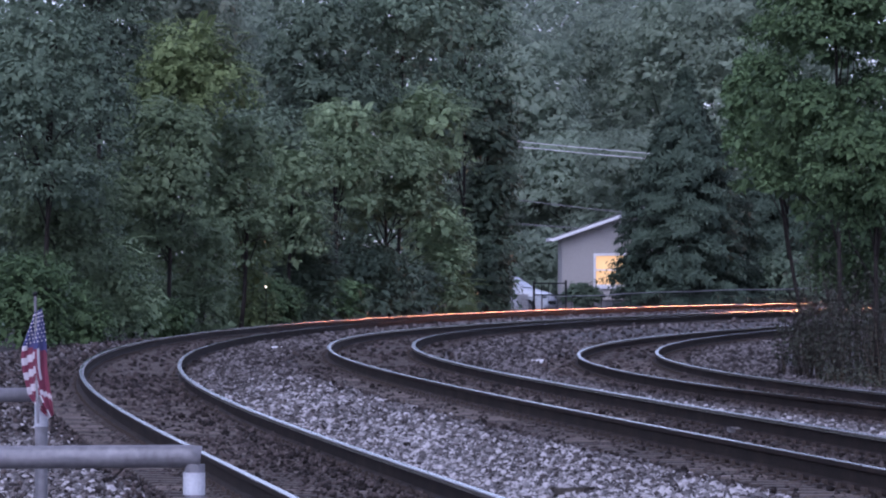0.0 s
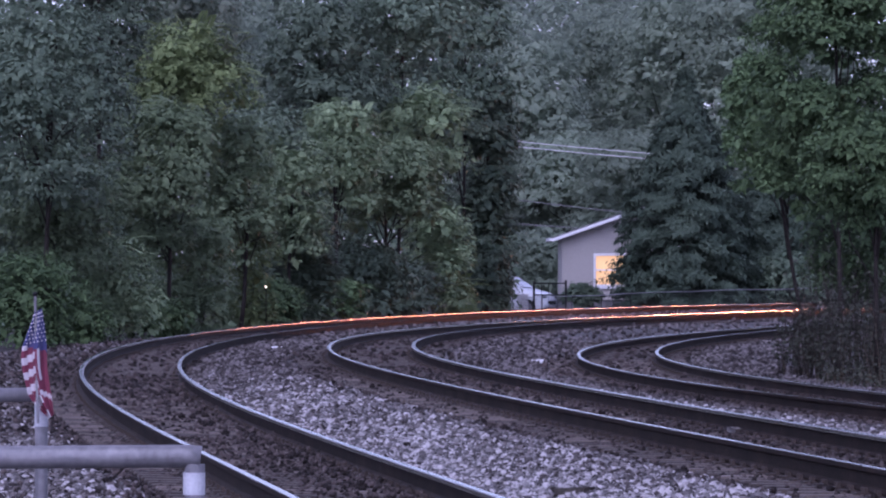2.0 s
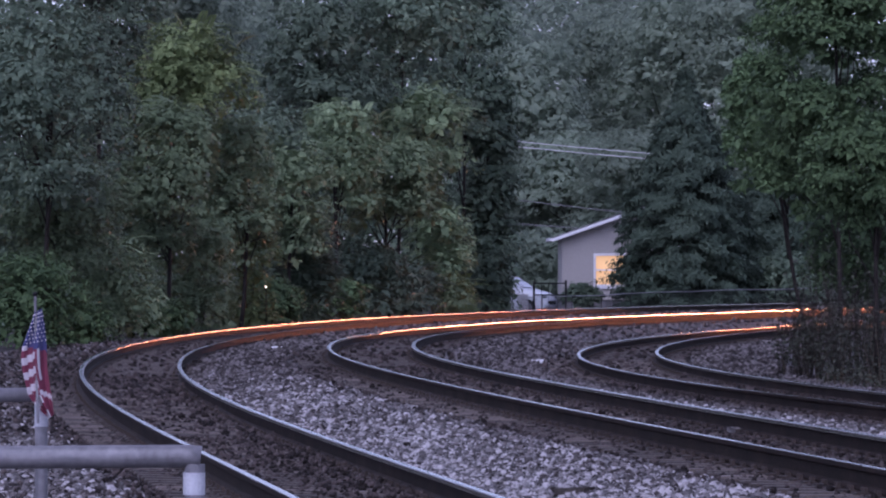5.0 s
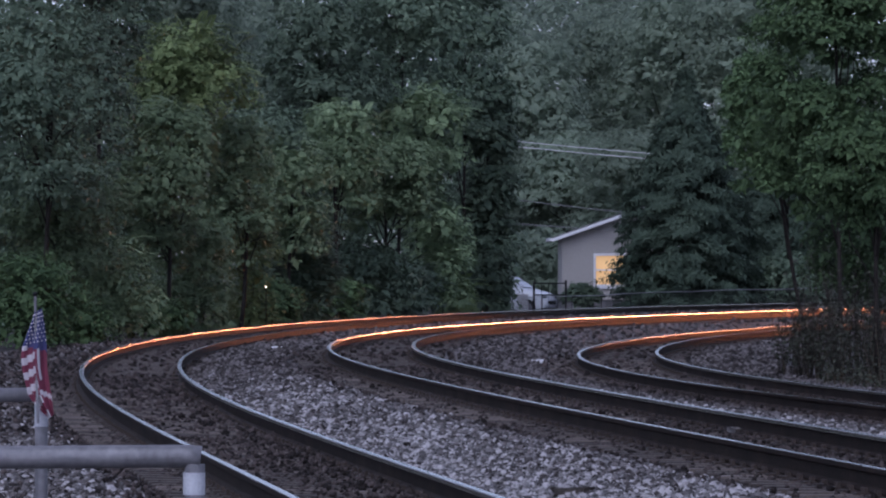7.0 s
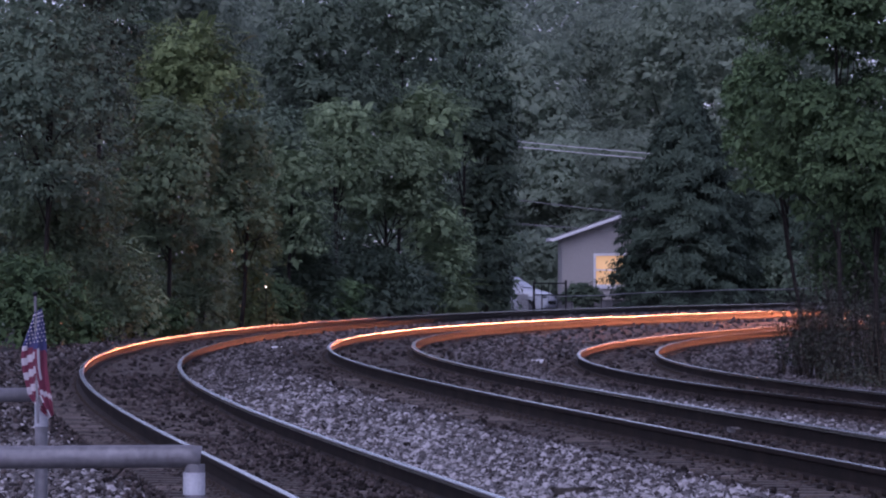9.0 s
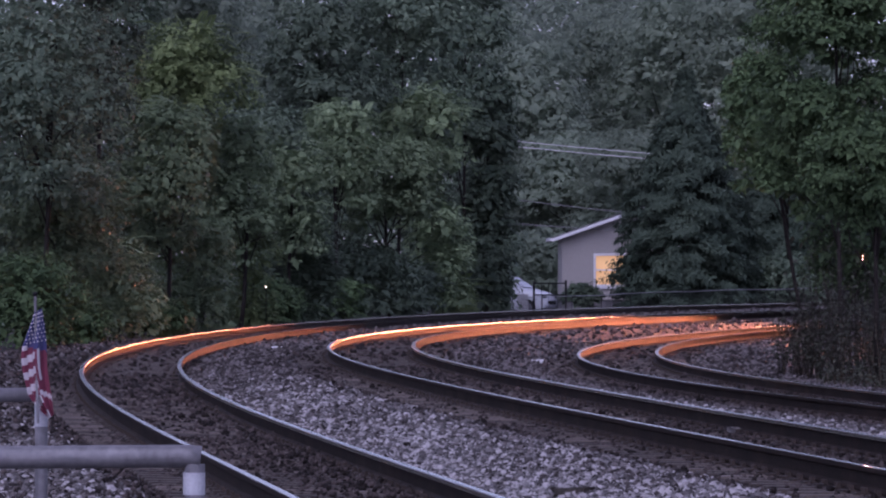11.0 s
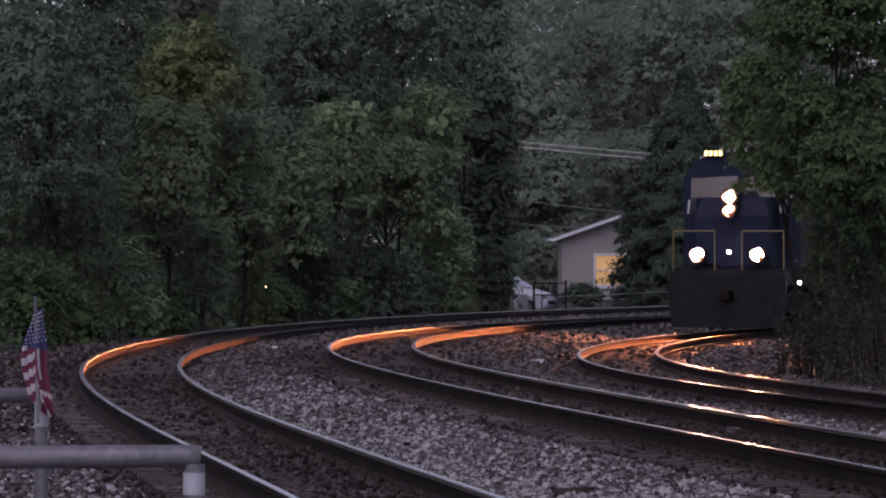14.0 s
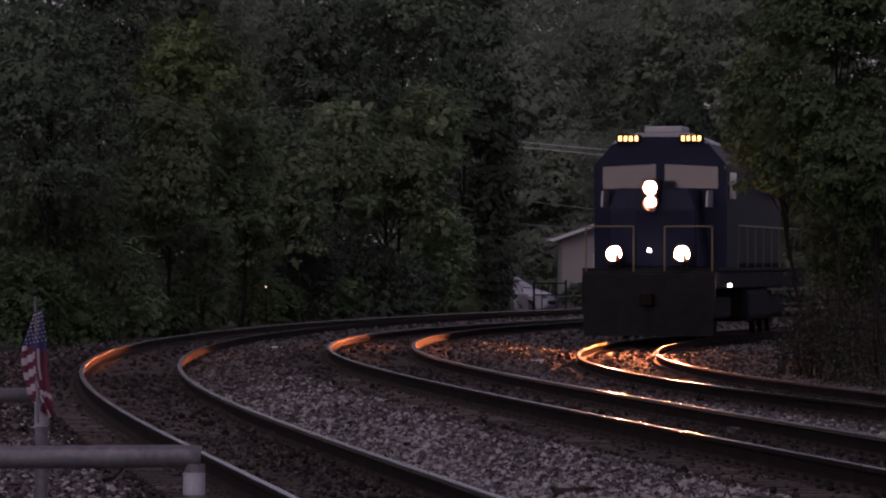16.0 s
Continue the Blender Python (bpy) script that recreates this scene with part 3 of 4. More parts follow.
# shade of the hollow put into the leaf colour here too
tree(-1.22, 190, -0.38, 1.81, 1.25, M_LEAF_DARK, 0.137, 2500, 20, "shrub", "shrub in the thicket hollow, leaf colour darkened as shade", frond=66)
tree(-4.99, 164, -0.29, 1.27, 0.90, M_LEAF_NEAR, 0.118, 2500, 21, "shrub", "dark low shrub behind the track")
tree(-3.45, 178, -0.35, 1.25, 0.98, M_LEAF_NEAR, 0.128, 2500, 22, "shrub", "dark low shrub behind the track", frond=44)
tree(-7.23, 142, -0.48, 0.72, 1.11, M_LEAF_NEAR, 0.102, 2500, 23, "shrub", "dark low shrub behind the track")
tree(-8.37, 128, -0.61, 0.73, 1.00, M_LEAF_NEAR, 0.092, 2614, 24, "shrub", "dark low shrub behind the track")
tree(1.50, 204, -0.21, 2.24, 0.92, M_LEAF_DARK, 0.147, 2500, 25, "shrub", "dark low shrub at the end of the thicket")
# taller trees behind the thicket
tree(-4.30, 192, 3.16, 11.60, 2.30, M_LEAF_DARK, 0.153, 10582, 27, "tree", "tall dark tree behind the thicket", more=1.0)
tree(-1.65, 196, 3.19, 12.99, 2.74, M_LEAF_DARK, 0.153, 13468, 28, "tree", "tall dark tree behind the thicket", more=1.0)
tree(0.73, 204, 4.89, 13.05, 1.73, M_LEAF_DARK, 0.153, 9620, 29, "tree", "tall dark tree behind the thicket", more=1.0)
tree(1.56, 205, -0.52, 7.99, 1.13, M_LEAF_DARK, 0.176, 8140, 30, "tree", "dark narrow tree at the end of the thicket", more=1.0)
tree(-3.96, 215, -0.51, 10.24, 3.01, M_LEAF_DARK, 0.153, 11544, 31, "tree", "tall dark tree behind the thicket", more=1.0)
tree(-0.30, 215, -0.51, 9.38, 2.58, M_LEAF_DARK, 0.153, 11544, 32, "tree", "tall dark tree behind the thicket", more=1.0)
tree(-6.36, 185, -0.24, 7.35, 2.40, M_LEAF_DARK, 0.153, 10582, 33, "tree", "tall dark tree behind the thicket", more=1.0)
tree(-8.81, 165, -0.05, 8.20, 2.48, M_LEAF_DARK, 0.137, 11544, 34, "tree", "tall dark tree behind the thicket", more=1.0)
tree(-10.14, 140, -0.39, 7.17, 2.38, M_LEAF_DARK, 0.122, 11544, 35, "tree", "tall dark tree behind the thicket", more=1.0)
tree(-9.08, 200, 6.83, 12.23, 2.00, M_LEAF_FAR, 0.141, 6438, 36, "tree", "haze-tinted green tree seen against the sky", more=1.35, jitter=0.12)
tree(-8.01, 220, 3.84, 9.79, 2.64, M_LEAF_FAR, 0.169, 7511, 37, "tree", "haze-tinted green tree seen against the sky", more=1.35, jitter=0.12)
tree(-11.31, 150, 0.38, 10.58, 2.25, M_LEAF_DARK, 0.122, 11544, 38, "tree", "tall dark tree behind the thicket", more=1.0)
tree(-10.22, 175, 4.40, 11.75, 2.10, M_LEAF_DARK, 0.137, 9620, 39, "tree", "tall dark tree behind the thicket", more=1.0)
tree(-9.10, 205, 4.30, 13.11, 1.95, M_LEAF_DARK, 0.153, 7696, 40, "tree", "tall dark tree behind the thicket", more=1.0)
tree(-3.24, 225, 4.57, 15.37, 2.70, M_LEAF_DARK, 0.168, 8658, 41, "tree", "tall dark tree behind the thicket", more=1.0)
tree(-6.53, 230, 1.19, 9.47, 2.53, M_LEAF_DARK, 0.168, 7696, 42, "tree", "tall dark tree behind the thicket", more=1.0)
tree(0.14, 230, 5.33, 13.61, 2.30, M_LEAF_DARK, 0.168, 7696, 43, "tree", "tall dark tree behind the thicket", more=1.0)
# slope behind the house; its mist is put into the leaf colour
tree(4.23, 290, 0.55, 13.89, 3.19, M_LEAF_FAR, 0.212, 9657, 44, "tree", "haze-tinted tall tree on the far slope", more=1.35, jitter=0.12)
tree(8.42, 305, 1.11, 16.97, 3.96, M_LEAF_FAR, 0.212, 10730, 45, "tree", "haze-tinted tall tree on the far slope", more=1.35, jitter=0.12)
tree(12.18, 300, 1.72, 17.92, 3.90, M_LEAF_FAR, 0.212, 10730, 46, "tree", "haze-tinted tall tree on the far slope", more=1.35, jitter=0.12)
tree(15.81, 295, 1.71, 17.05, 3.83, M_LEAF_FAR, 0.212, 10730, 47, "tree", "haze-tinted tall tree on the far slope", more=1.35, jitter=0.12)
tree(6.47, 330, 6.03, 21.54, 4.95, M_LEAF_FAR, 0.240, 9657, 48, "tree", "haze-tinted tall tree on the far slope", more=1.35, jitter=0.12)
tree(11.59, 335, 6.10, 22.52, 5.03, M_LEAF_FAR, 0.240, 9657, 49, "tree", "haze-tinted tall tree on the far slope", more=1.35, jitter=0.12)
tree(16.28, 335, 6.10, 22.18, 5.03, M_LEAF_FAR, 0.240, 9657, 50, "tree", "haze-tinted tall tree on the far slope", more=1.35, jitter=0.12)
tree(19.68, 300, -0.08, 19.12, 5.10, M_LEAF_FAR, 0.212, 10730, 51, "tree", "haze-tinted tall tree on the far slope", more=1.35, jitter=0.12)
tree(6.44, 285, -0.29, 9.11, 3.14, M_LEAF_FAR, 0.197, 8584, 52, "tree", "haze-tinted tree behind the house", more=1.35, jitter=0.12)
tree(9.41, 280, -0.26, 8.42, 3.36, M_LEAF_FAR, 0.197, 8584, 53, "tree", "haze-tinted tree behind the house", more=1.35, jitter=0.12)
tree(3.77, 325, 6.94, 20.59, 3.25, M_LEAF_FAR, 0.240, 8584, 54, "tree", "haze-tinted tall tree on the far slope", more=1.35, jitter=0.12)
tree(-10.20, 235, 4.71, 13.41, 2.35, M_LEAF_FAR, 0.169, 8584, 55, "tree", "haze-tinted green tree seen against the sky", more=1.35, jitter=0.12)
tree(-7.90, 240, 2.62, 10.90, 2.16, M_LEAF_FAR, 0.169, 8584, 56, "tree", "haze-tinted green tree seen against the sky", more=1.35, jitter=0.12)
tree(-9.11, 290, 8.67, 16.79, 2.90, M_LEAF_FAR, 0.212, 4828, 57, "tree", "haze-tinted green tree seen against the sky", more=1.35, jitter=0.12)
tree(-8.60, 250, 8.17, 13.92, 1.50, M_LEAF_FAR, 0.169, 1609, 58, "tree", "haze-tinted green tree seen against the sky", more=1.35, jitter=0.12)
tree(-10.34, 340, 3.11, 16.71, 6.12, M_LEAF_FAR, 0.240, 7511, 59, "tree", "haze-tinted tree far behind the thicket", more=1.35, jitter=0.12)
tree(1.92, 224, -0.61, 1.65, 0.75, M_LEAF_DARK, 0.147, 4960, 60, "shrub", "dark shrub beside the parked car", more=1.0)
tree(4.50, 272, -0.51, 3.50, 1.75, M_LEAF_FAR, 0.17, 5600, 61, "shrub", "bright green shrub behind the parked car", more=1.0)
tree(6.05, 246, -0.42, 0.73, 0.86, M_LEAF_DARK, 0.137, 1850, 62, "shrub", "low dark shrub in front of the house", more=1.0)
tree(9.29, 247, -0.43, 2.16, 2.22, M_LEAF_DARK, 0.157, 5180, 63, "shrub", "dark shrub beside the conifer", more=1.0)
tree(12.55, 248, -0.44, 3.65, 2.23, M_LEAF_DARK, 0.157, 5920, 64, "shrub", "dark shrub beside the conifer", more=1.0)
tree(14.73, 243, -0.40, 2.15, 1.46, M_LEAF_DARK, 0.157, 4440, 65, "shrub", "green shrub beyond the outer track", more=1.0)
tree(3.30, 286, 0.80, 8.00, 2.20, M_LEAF_FAR, 0.200, 7000, 82, "tree", "haze-tinted tree behind the parked car", more=1.35, jitter=0.12)
tree(6.60, 289, 0.80, 8.60, 2.40, M_LEAF_FAR, 0.200, 7000, 83, "tree", "haze-tinted tree behind the house", more=1.35, jitter=0.12)
# inside of the curve
tree(7.03, 101, 2.85, 7.19, 1.67, M_LEAF_NEAR, 0.085, 19000, 66, "tree", "broadleaf tree with a slim leaning trunk beside the track", root=0.1, clump=0.5, jitter=0.6)
tree(6.34, 112, 2.44, 5.80, 1.03, M_LEAF_NEAR, 0.085, 8000, 67, "tree", "broadleaf tree with a thin leaning trunk and low branches", root=1.0, clump=0.6, jitter=0.6)
tree(7.04, 109, 2.20, 5.14, 0.93, M_LEAF_NEAR, 0.085, 12000, 68, "tree", "broadleaf tree with a thin leaning trunk beside the track", root=0.6, clump=0.6, jitter=0.6)
tree(6.71, 90, 1.75, 3.96, 0.99, M_LEAF_NEAR, 0.085, 11000, 69, "tree", "broadleaf tree beside the track", root=0.2, clump=0.6, jitter=0.6)
tree(7.55, 103, 0.60, 2.95, 0.95, M_LEAF_NEAR, 0.085, 6000, 81, "tree", "low broadleaf sapling behind the brush", clump=0.6, jitter=0.6)
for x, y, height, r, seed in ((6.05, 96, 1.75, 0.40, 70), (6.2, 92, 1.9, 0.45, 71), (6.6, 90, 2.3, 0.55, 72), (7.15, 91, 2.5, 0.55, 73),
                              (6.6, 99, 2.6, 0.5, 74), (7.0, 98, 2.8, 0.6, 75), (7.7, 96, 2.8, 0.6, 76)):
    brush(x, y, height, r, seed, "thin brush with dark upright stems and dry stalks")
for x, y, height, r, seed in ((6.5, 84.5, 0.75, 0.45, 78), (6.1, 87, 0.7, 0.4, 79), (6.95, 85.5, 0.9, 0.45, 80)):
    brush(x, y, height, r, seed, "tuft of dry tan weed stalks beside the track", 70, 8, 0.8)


def conifer(x, y, height, r, seed):
    """Tiers of drooping boughs set with short needle sprays."""
    rng = np.random.default_rng(seed)
    g = ground_at(x, y) - 0.05
    base = tagged(new("conifer_tree"), "dense dark green conifer beside the house", "tree", "trees and shrubs along the railway")
    base.location = (x, y, g)
    P, O = [], []
    for k in range(760):
        t = rng.uniform(0.0, 1.0) ** 0.9
        t = (math.floor(t * 15) + rng.normal(0.5, 0.36)) / 15
        t = min(max(t, 0.0), 0.99)
        z = 0.15 + t * (height - 0.25)
        R = r * float(np.interp(t, [0, 0.15, 0.35, 0.5, 0.65, 0.8, 0.93, 1], [0.95, 1.0, 0.9, 0.77, 0.58, 0.33, 0.12, 0.02]))
        R = R * (rng.uniform(0.70, 0.98) + (0.16 if rng.uniform() < 0.12 else 0)) + 0.08
        a = rng.uniform(0, 2 * math.pi)
        u = np.array([math.cos(a), math.sin(a), 0])
        v = np.array([-u[1], u[0], 0])
        m = int(34 + 32 * R)
        q = rng.uniform(0.12, 1.0, m) ** 0.55 * R
        w = 0.07 + 0.20 * (1 - q / R) * R
        pts = u * q[:, None] + v * (rng.normal(0, 1, m) * w)[:, None]
        f = q / max(R, 0.3)
        pts[:, 2] = z + 0.30 * f - 0.55 * f * f + rng.normal(0, 0.05, m) - 0.06 * np.abs(rng.normal(0, 1, m))
        P.append(pts)
        O.append(np.tile(u, (m, 1)))
    P, O = np.concatenate(P), np.concatenate(O)
    P[:, 2] = np.maximum(P[:, 2], 0.05)
    V = leaf_quads(P, O, 0.28, rng, 0.25, 0.12)
    put("crown", quads("crown", V, M_NEEDLE), base)
    vs, fs = tube([(0, 0, -0.1), (0, 0, height * 0.5), (0, 0, height * 0.96)], [0.2, 0.12, 0.02], 8)
    put("trunk", mesh("trunk", vs, fs, M_BARK, True), base)


conifer(10.4, 242, 10.6, 3.55, 71)
conifer(14.2, 248, 7.6, 3.6, 72)

# ---------------------------------------------------------------- woods that close both sides
def woods(label, line, s0, s1, o0, o1, height, count, leaf, material, seed, area=None):
    """A belt of undergrowth and low trees along a track, between two distances from it."""
    rng = np.random.default_rng(seed)
    m = int(4 * (s1 - s0))
    s = rng.uniform(s0, s1, m)
    x, y, th = line.at(s, rng.uniform(o0, o1, m))
    if area:
        x, y = rng.uniform(area[0], area[1], m), rng.uniform(area[2], area[3], m)
    R = rng.uniform(0.5, 1.1, m) * (1.8 if area else 1.0)
    zc = rng.uniform(0, 1, m) ** 1.2 * (height - 1.0) + 0.3
    i = rng.integers(0, m, count)
    o = rng.normal(size=(count, 3))
    o[:, 2] = np.abs(o[:, 2])
    o /= np.linalg.norm(o, axis=1)[:, None]
    g = ground_height(np.c_[x, y])
    P = np.c_[x, y, g + zc][i] + o * (R[i] * rng.normal(0.9, 0.2, count))[:, None] * np.array([1.1, 1.1, 1.0])
    P[:, 2] = np.maximum(P[:, 2], g[i] + 0.05)
    tagged(put("woods", quads("woods", leaf_quads(P, o, leaf, rng, jitter=0.14 if area else 0.30), material)), label, "woods", kind="stuff")


woods("dense dark undergrowth behind the thicket", T1, 50, 190, -15, -9.5, 8.0, 34000, 0.30, M_LEAF_DARK, 301)
woods("dense dark undergrowth at the foot of the thicket", T1, 52, 165, -7.5, -5.0, 1.6, 30000, 0.13, M_LEAF_DARK, 302)
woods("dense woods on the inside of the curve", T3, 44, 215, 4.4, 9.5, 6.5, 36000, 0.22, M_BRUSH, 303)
# out of view; added to keep the distant headlights off the inner rails
woods("unseen undergrowth screening the inner track from the headlights", T3, 96, 215, 2.9, 4.6, 4.2, 30000, 0.16, M_BRUSH, 306)
# distance haze is painted into the leaf colour of these belts
woods("haze-tinted woods on the far slope", T1, 0, 170, 0, 0, 17.5, 46000, 0.45, M_LEAF_FAR, 304, (-30, 6, 290, 330))
woods("haze-tinted woods on the far slope behind the house", T1, 0, 150, 0, 0, 17.0, 46000, 0.45, M_LEAF_FAR, 305, (6, 40, 300, 340))

woods("low haze-tinted undergrowth behind the house", T1, 0, 150, 0, 0, 7.0, 28000, 0.42, M_LEAF_FAR, 307, (-2, 30, 298, 306))

# ---------------------------------------------------------------- house
def make_house(x, y, g):
    """Gable end towards the tracks; x, y is the near wall's outer corner."""
    W, DEP, EAVE, PITCH, OVER = 7.0, 9.0, 3.124, 0.35, 0.42
    house = tagged(new("house"), "small grey-sided house with a lit window and white eaves", "house")
    house.location, house.scale = (x, y, g), (1.067, 1.067, 1.067)
    bm = boxed(0.02, W - 0.02, 0.03, DEP, 0, 0.5)
    part("foundation", bm, M_SHINGLE, house, "grey block foundation")
    peak = EAVE + PITCH * W / 2
    # near wall with a window opening, then the other walls
    wx0, wx1, wz0, wz1 = 1.43, 2.60, 1.15, 2.37
    wall = put("wall", mesh("wall", *gable(W, EAVE, peak, 0.14, (wx0, wx1, wz0, wz1)), M_SIDING), house)
    for k in range(int((peak - 0.5) / 0.125)):
        z = 0.5 + k * 0.125
        lo, hi = 0.0, W
        if z > EAVE:
            lo = (z - EAVE) / PITCH
            hi = W - lo
        spans = [(lo, hi)]
        if wz0 - 0.12 < z < wz1 + 0.04:
            spans = [(lo, wx0 - 0.1), (wx1 + 0.1, hi)]
        for a, b in spans:
            if b - a > 0.2:
                bm = bmesh.new()
                prism(bm, [(-0.024, z), (-0.004, z + 0.124), (0.0, z + 0.124), (0.0, z)], "x", a, b)
                part("siding_board", bm, M_SIDING, wall)
    for a, b, c, d in ((0, 0.14, 0.14, DEP), (W - 0.14, W, 0.14, DEP), (0.14, W - 0.14, DEP - 0.14, DEP)):
        part("wall", boxed(a, b, c, d, 0.5, EAVE), M_SIDING, house)
    part("floor", boxed(0.14, W - 0.14, 0.14, DEP - 0.14, 0.45, 0.5), M_TIE, house)
    # roof slabs, soffit and white fascia boards
    for sg, x0 in ((1, -OVER), (-1, W + OVER)):
        o = [(x0, EAVE - OVER * PITCH), (W / 2, peak), (W / 2, peak + 0.16), (x0, EAVE - OVER * PITCH + 0.16)]
        roof = part("roof", prism(bmesh.new(), o, "y", -0.42, DEP + 0.4), M_SHINGLE, house)
        f = [(x0, EAVE - OVER * PITCH - 0.02), (W / 2, peak - 0.02), (W / 2, peak + 0.12), (x0, EAVE - OVER * PITCH + 0.12)]
        part("fascia", prism(bmesh.new(), f, "y", -0.46, -0.424), M_WHITE, house, "white painted fascia board")
        f = [(x0 - 0.1 * sg, EAVE - OVER * PITCH + 0.02), (x0 - 0.003 * sg, EAVE - OVER * PITCH + 0.02), (x0 - 0.003 * sg, EAVE - OVER * PITCH + 0.15), (x0 - 0.1 * sg, EAVE - OVER * PITCH + 0.15)]
        part("gutter", prism(bmesh.new(), f, "y", -0.44, DEP + 0.4), M_WHITE, house, "white gutter")
    win = new("window")
    win.parent = house
    part("frame", boxed(wx0 - 0.1, wx0, -0.05, 0.05, wz0 - 0.1, wz1 + 0.1, 0.008), M_WHITE, win)
    part("frame", boxed(wx1, wx1 + 0.1, -0.05, 0.05, wz0 - 0.1, wz1 + 0.1, 0.008), M_WHITE, win)
    part("frame", boxed(wx0, wx1, -0.05, 0.05, wz1, wz1 + 0.1, 0.008), M_WHITE, win)
    part("sill", boxed(wx0 - 0.14, wx1 + 0.14, -0.08, 0.05, wz0 - 0.18, wz0 - 0.102, 0.008), M_WHITE, win)
    part("frame", boxed(wx0, wx1, -0.05, 0.05, wz0 - 0.1, wz0, 0.008), M_WHITE, win)
    part("sash_rail", boxed(wx0, wx1, -0.01, 0.04, (wz0 + wz1) / 2 - 0.03, (wz0 + wz1) / 2 + 0.03), M_WHITE, win)
    part("shade", boxed(wx0, wx1, 0.09, 0.10, wz0, wz1), M_WINDOW, win, "warmly lit drawn shade")


def gable(W, eave, peak, t, hole):
    a, b, c, d = hole
    bm = bmesh.new()
    prism(bm, [(0, 0.5), (a, 0.5), (a, eave), (0, eave)], "y", 0, t)
    prism(bm, [(b, 0.5), (W, 0.5), (W, eave), (b, eave)], "y", 0, t)
    prism(bm, [(a, 0.5), (b, 0.5), (b, c), (a, c)], "y", 0, t)
    prism(bm, [(a, d), (b, d), (b, eave), (a, eave)], "y", 0, t)
    prism(bm, [(0, eave), (W, eave), (W / 2, peak)], "y", 0, t)
    bm.verts.index_update()
    out = [v.co[:] for v in bm.verts], [[v.index for v in f.verts] for f in bm.faces]
    bm.free()
    return out


make_house(5.40, 256.0, ground_at(6, 256))


# ---------------------------------------------------------------- parked car
def make_car(x, y, g, turn):
    car = tagged(new("parked_car"), "white hatchback car parked behind the fence", "car")
    car.matrix_basis = pose(x, y, g, 0, 0, turn) @ Matrix.Diagonal((1, 1, 1.1, 1))
    # side outline: x along the car, nose at +x
    o = [(-1.9, 0.35), (-2.0, 0.75), (-1.95, 1.25), (-1.6, 1.52), (-0.3, 1.56), (0.3, 1.45), (1.05, 1.02), (1.75, 0.86), (2.02, 0.66), (2.05, 0.35), (1.8, 0.22), (-1.7, 0.22)]
    bm = prism(bmesh.new(), o, "y", -0.84, 0.84)
    for v in bm.verts:
        if v.co.z > 1.0:
            v.co.y *= 1 - 0.28 * (v.co.z - 1.0) / 0.55
        elif v.co.x > 1.6:
            v.co.y *= 0.9
    bmesh.ops.bevel(bm, geom=bm.edges[:], offset=0.06, segments=2, affect="EDGES", profile=0.5)
    part("body", bm, M_CARPAINT, car, smooth=True)
    bm = prism(bmesh.new(), [(0.34, 1.43), (1.0, 1.06), (1.02, 1.075), (0.36, 1.447)], "y", -0.60, 0.60)
    part("windscreen", bm, M_GLASS, car, "dark windscreen")
    for sg in (-1, 1):
        bm = bmesh.new()
        prism(bm, [(-1.5, 1.08), (0.75, 1.06), (0.22, 1.40), (-0.3, 1.47), (-1.4, 1.44)], "y", sg * 0.80, sg * 0.83)
        for v in bm.verts:
            v.co.y = sg * (0.85 - 0.235 * max(0, (v.co.z - 1.0)) / 0.55)
            if v.index % 2:
                v.co.y += 0.004 * sg
        part("side_window", bm, M_GLASS, car, "dark side window")
        part("door_mirror", boxed(0.5, 0.62, sg * 0.95 - 0.1, sg * 0.95 + 0.1, 1.02, 1.15, 0.03), M_CARPAINT, car)
        part("headlamp", boxed(1.80, 1.99, sg * 0.62 - 0.14, sg * 0.62 + 0.14, 0.64, 0.78, 0.03), M_GLASS, car)
        for wx in (-1.3, 1.28):
            wheel = new("wheel")
            wheel.parent = car
            wheel.location = (wx, sg * 0.74, 0.31)
            part("tyre", rod(bmesh.new(), (0, -0.11, 0), (0, 0.11, 0), 0.31, 20), M_RUBBER, wheel)
            part("rim", rod(bmesh.new(), (0, -0.116, 0), (0, 0.116, 0), 0.19, 14), M_PIPE, wheel)
    part("grille", boxed(1.98, 2.07, -0.4, 0.4, 0.42, 0.56, 0.01), M_DARK, car)


make_car(2.62, 236, ground_at(3.4, 236), -20)

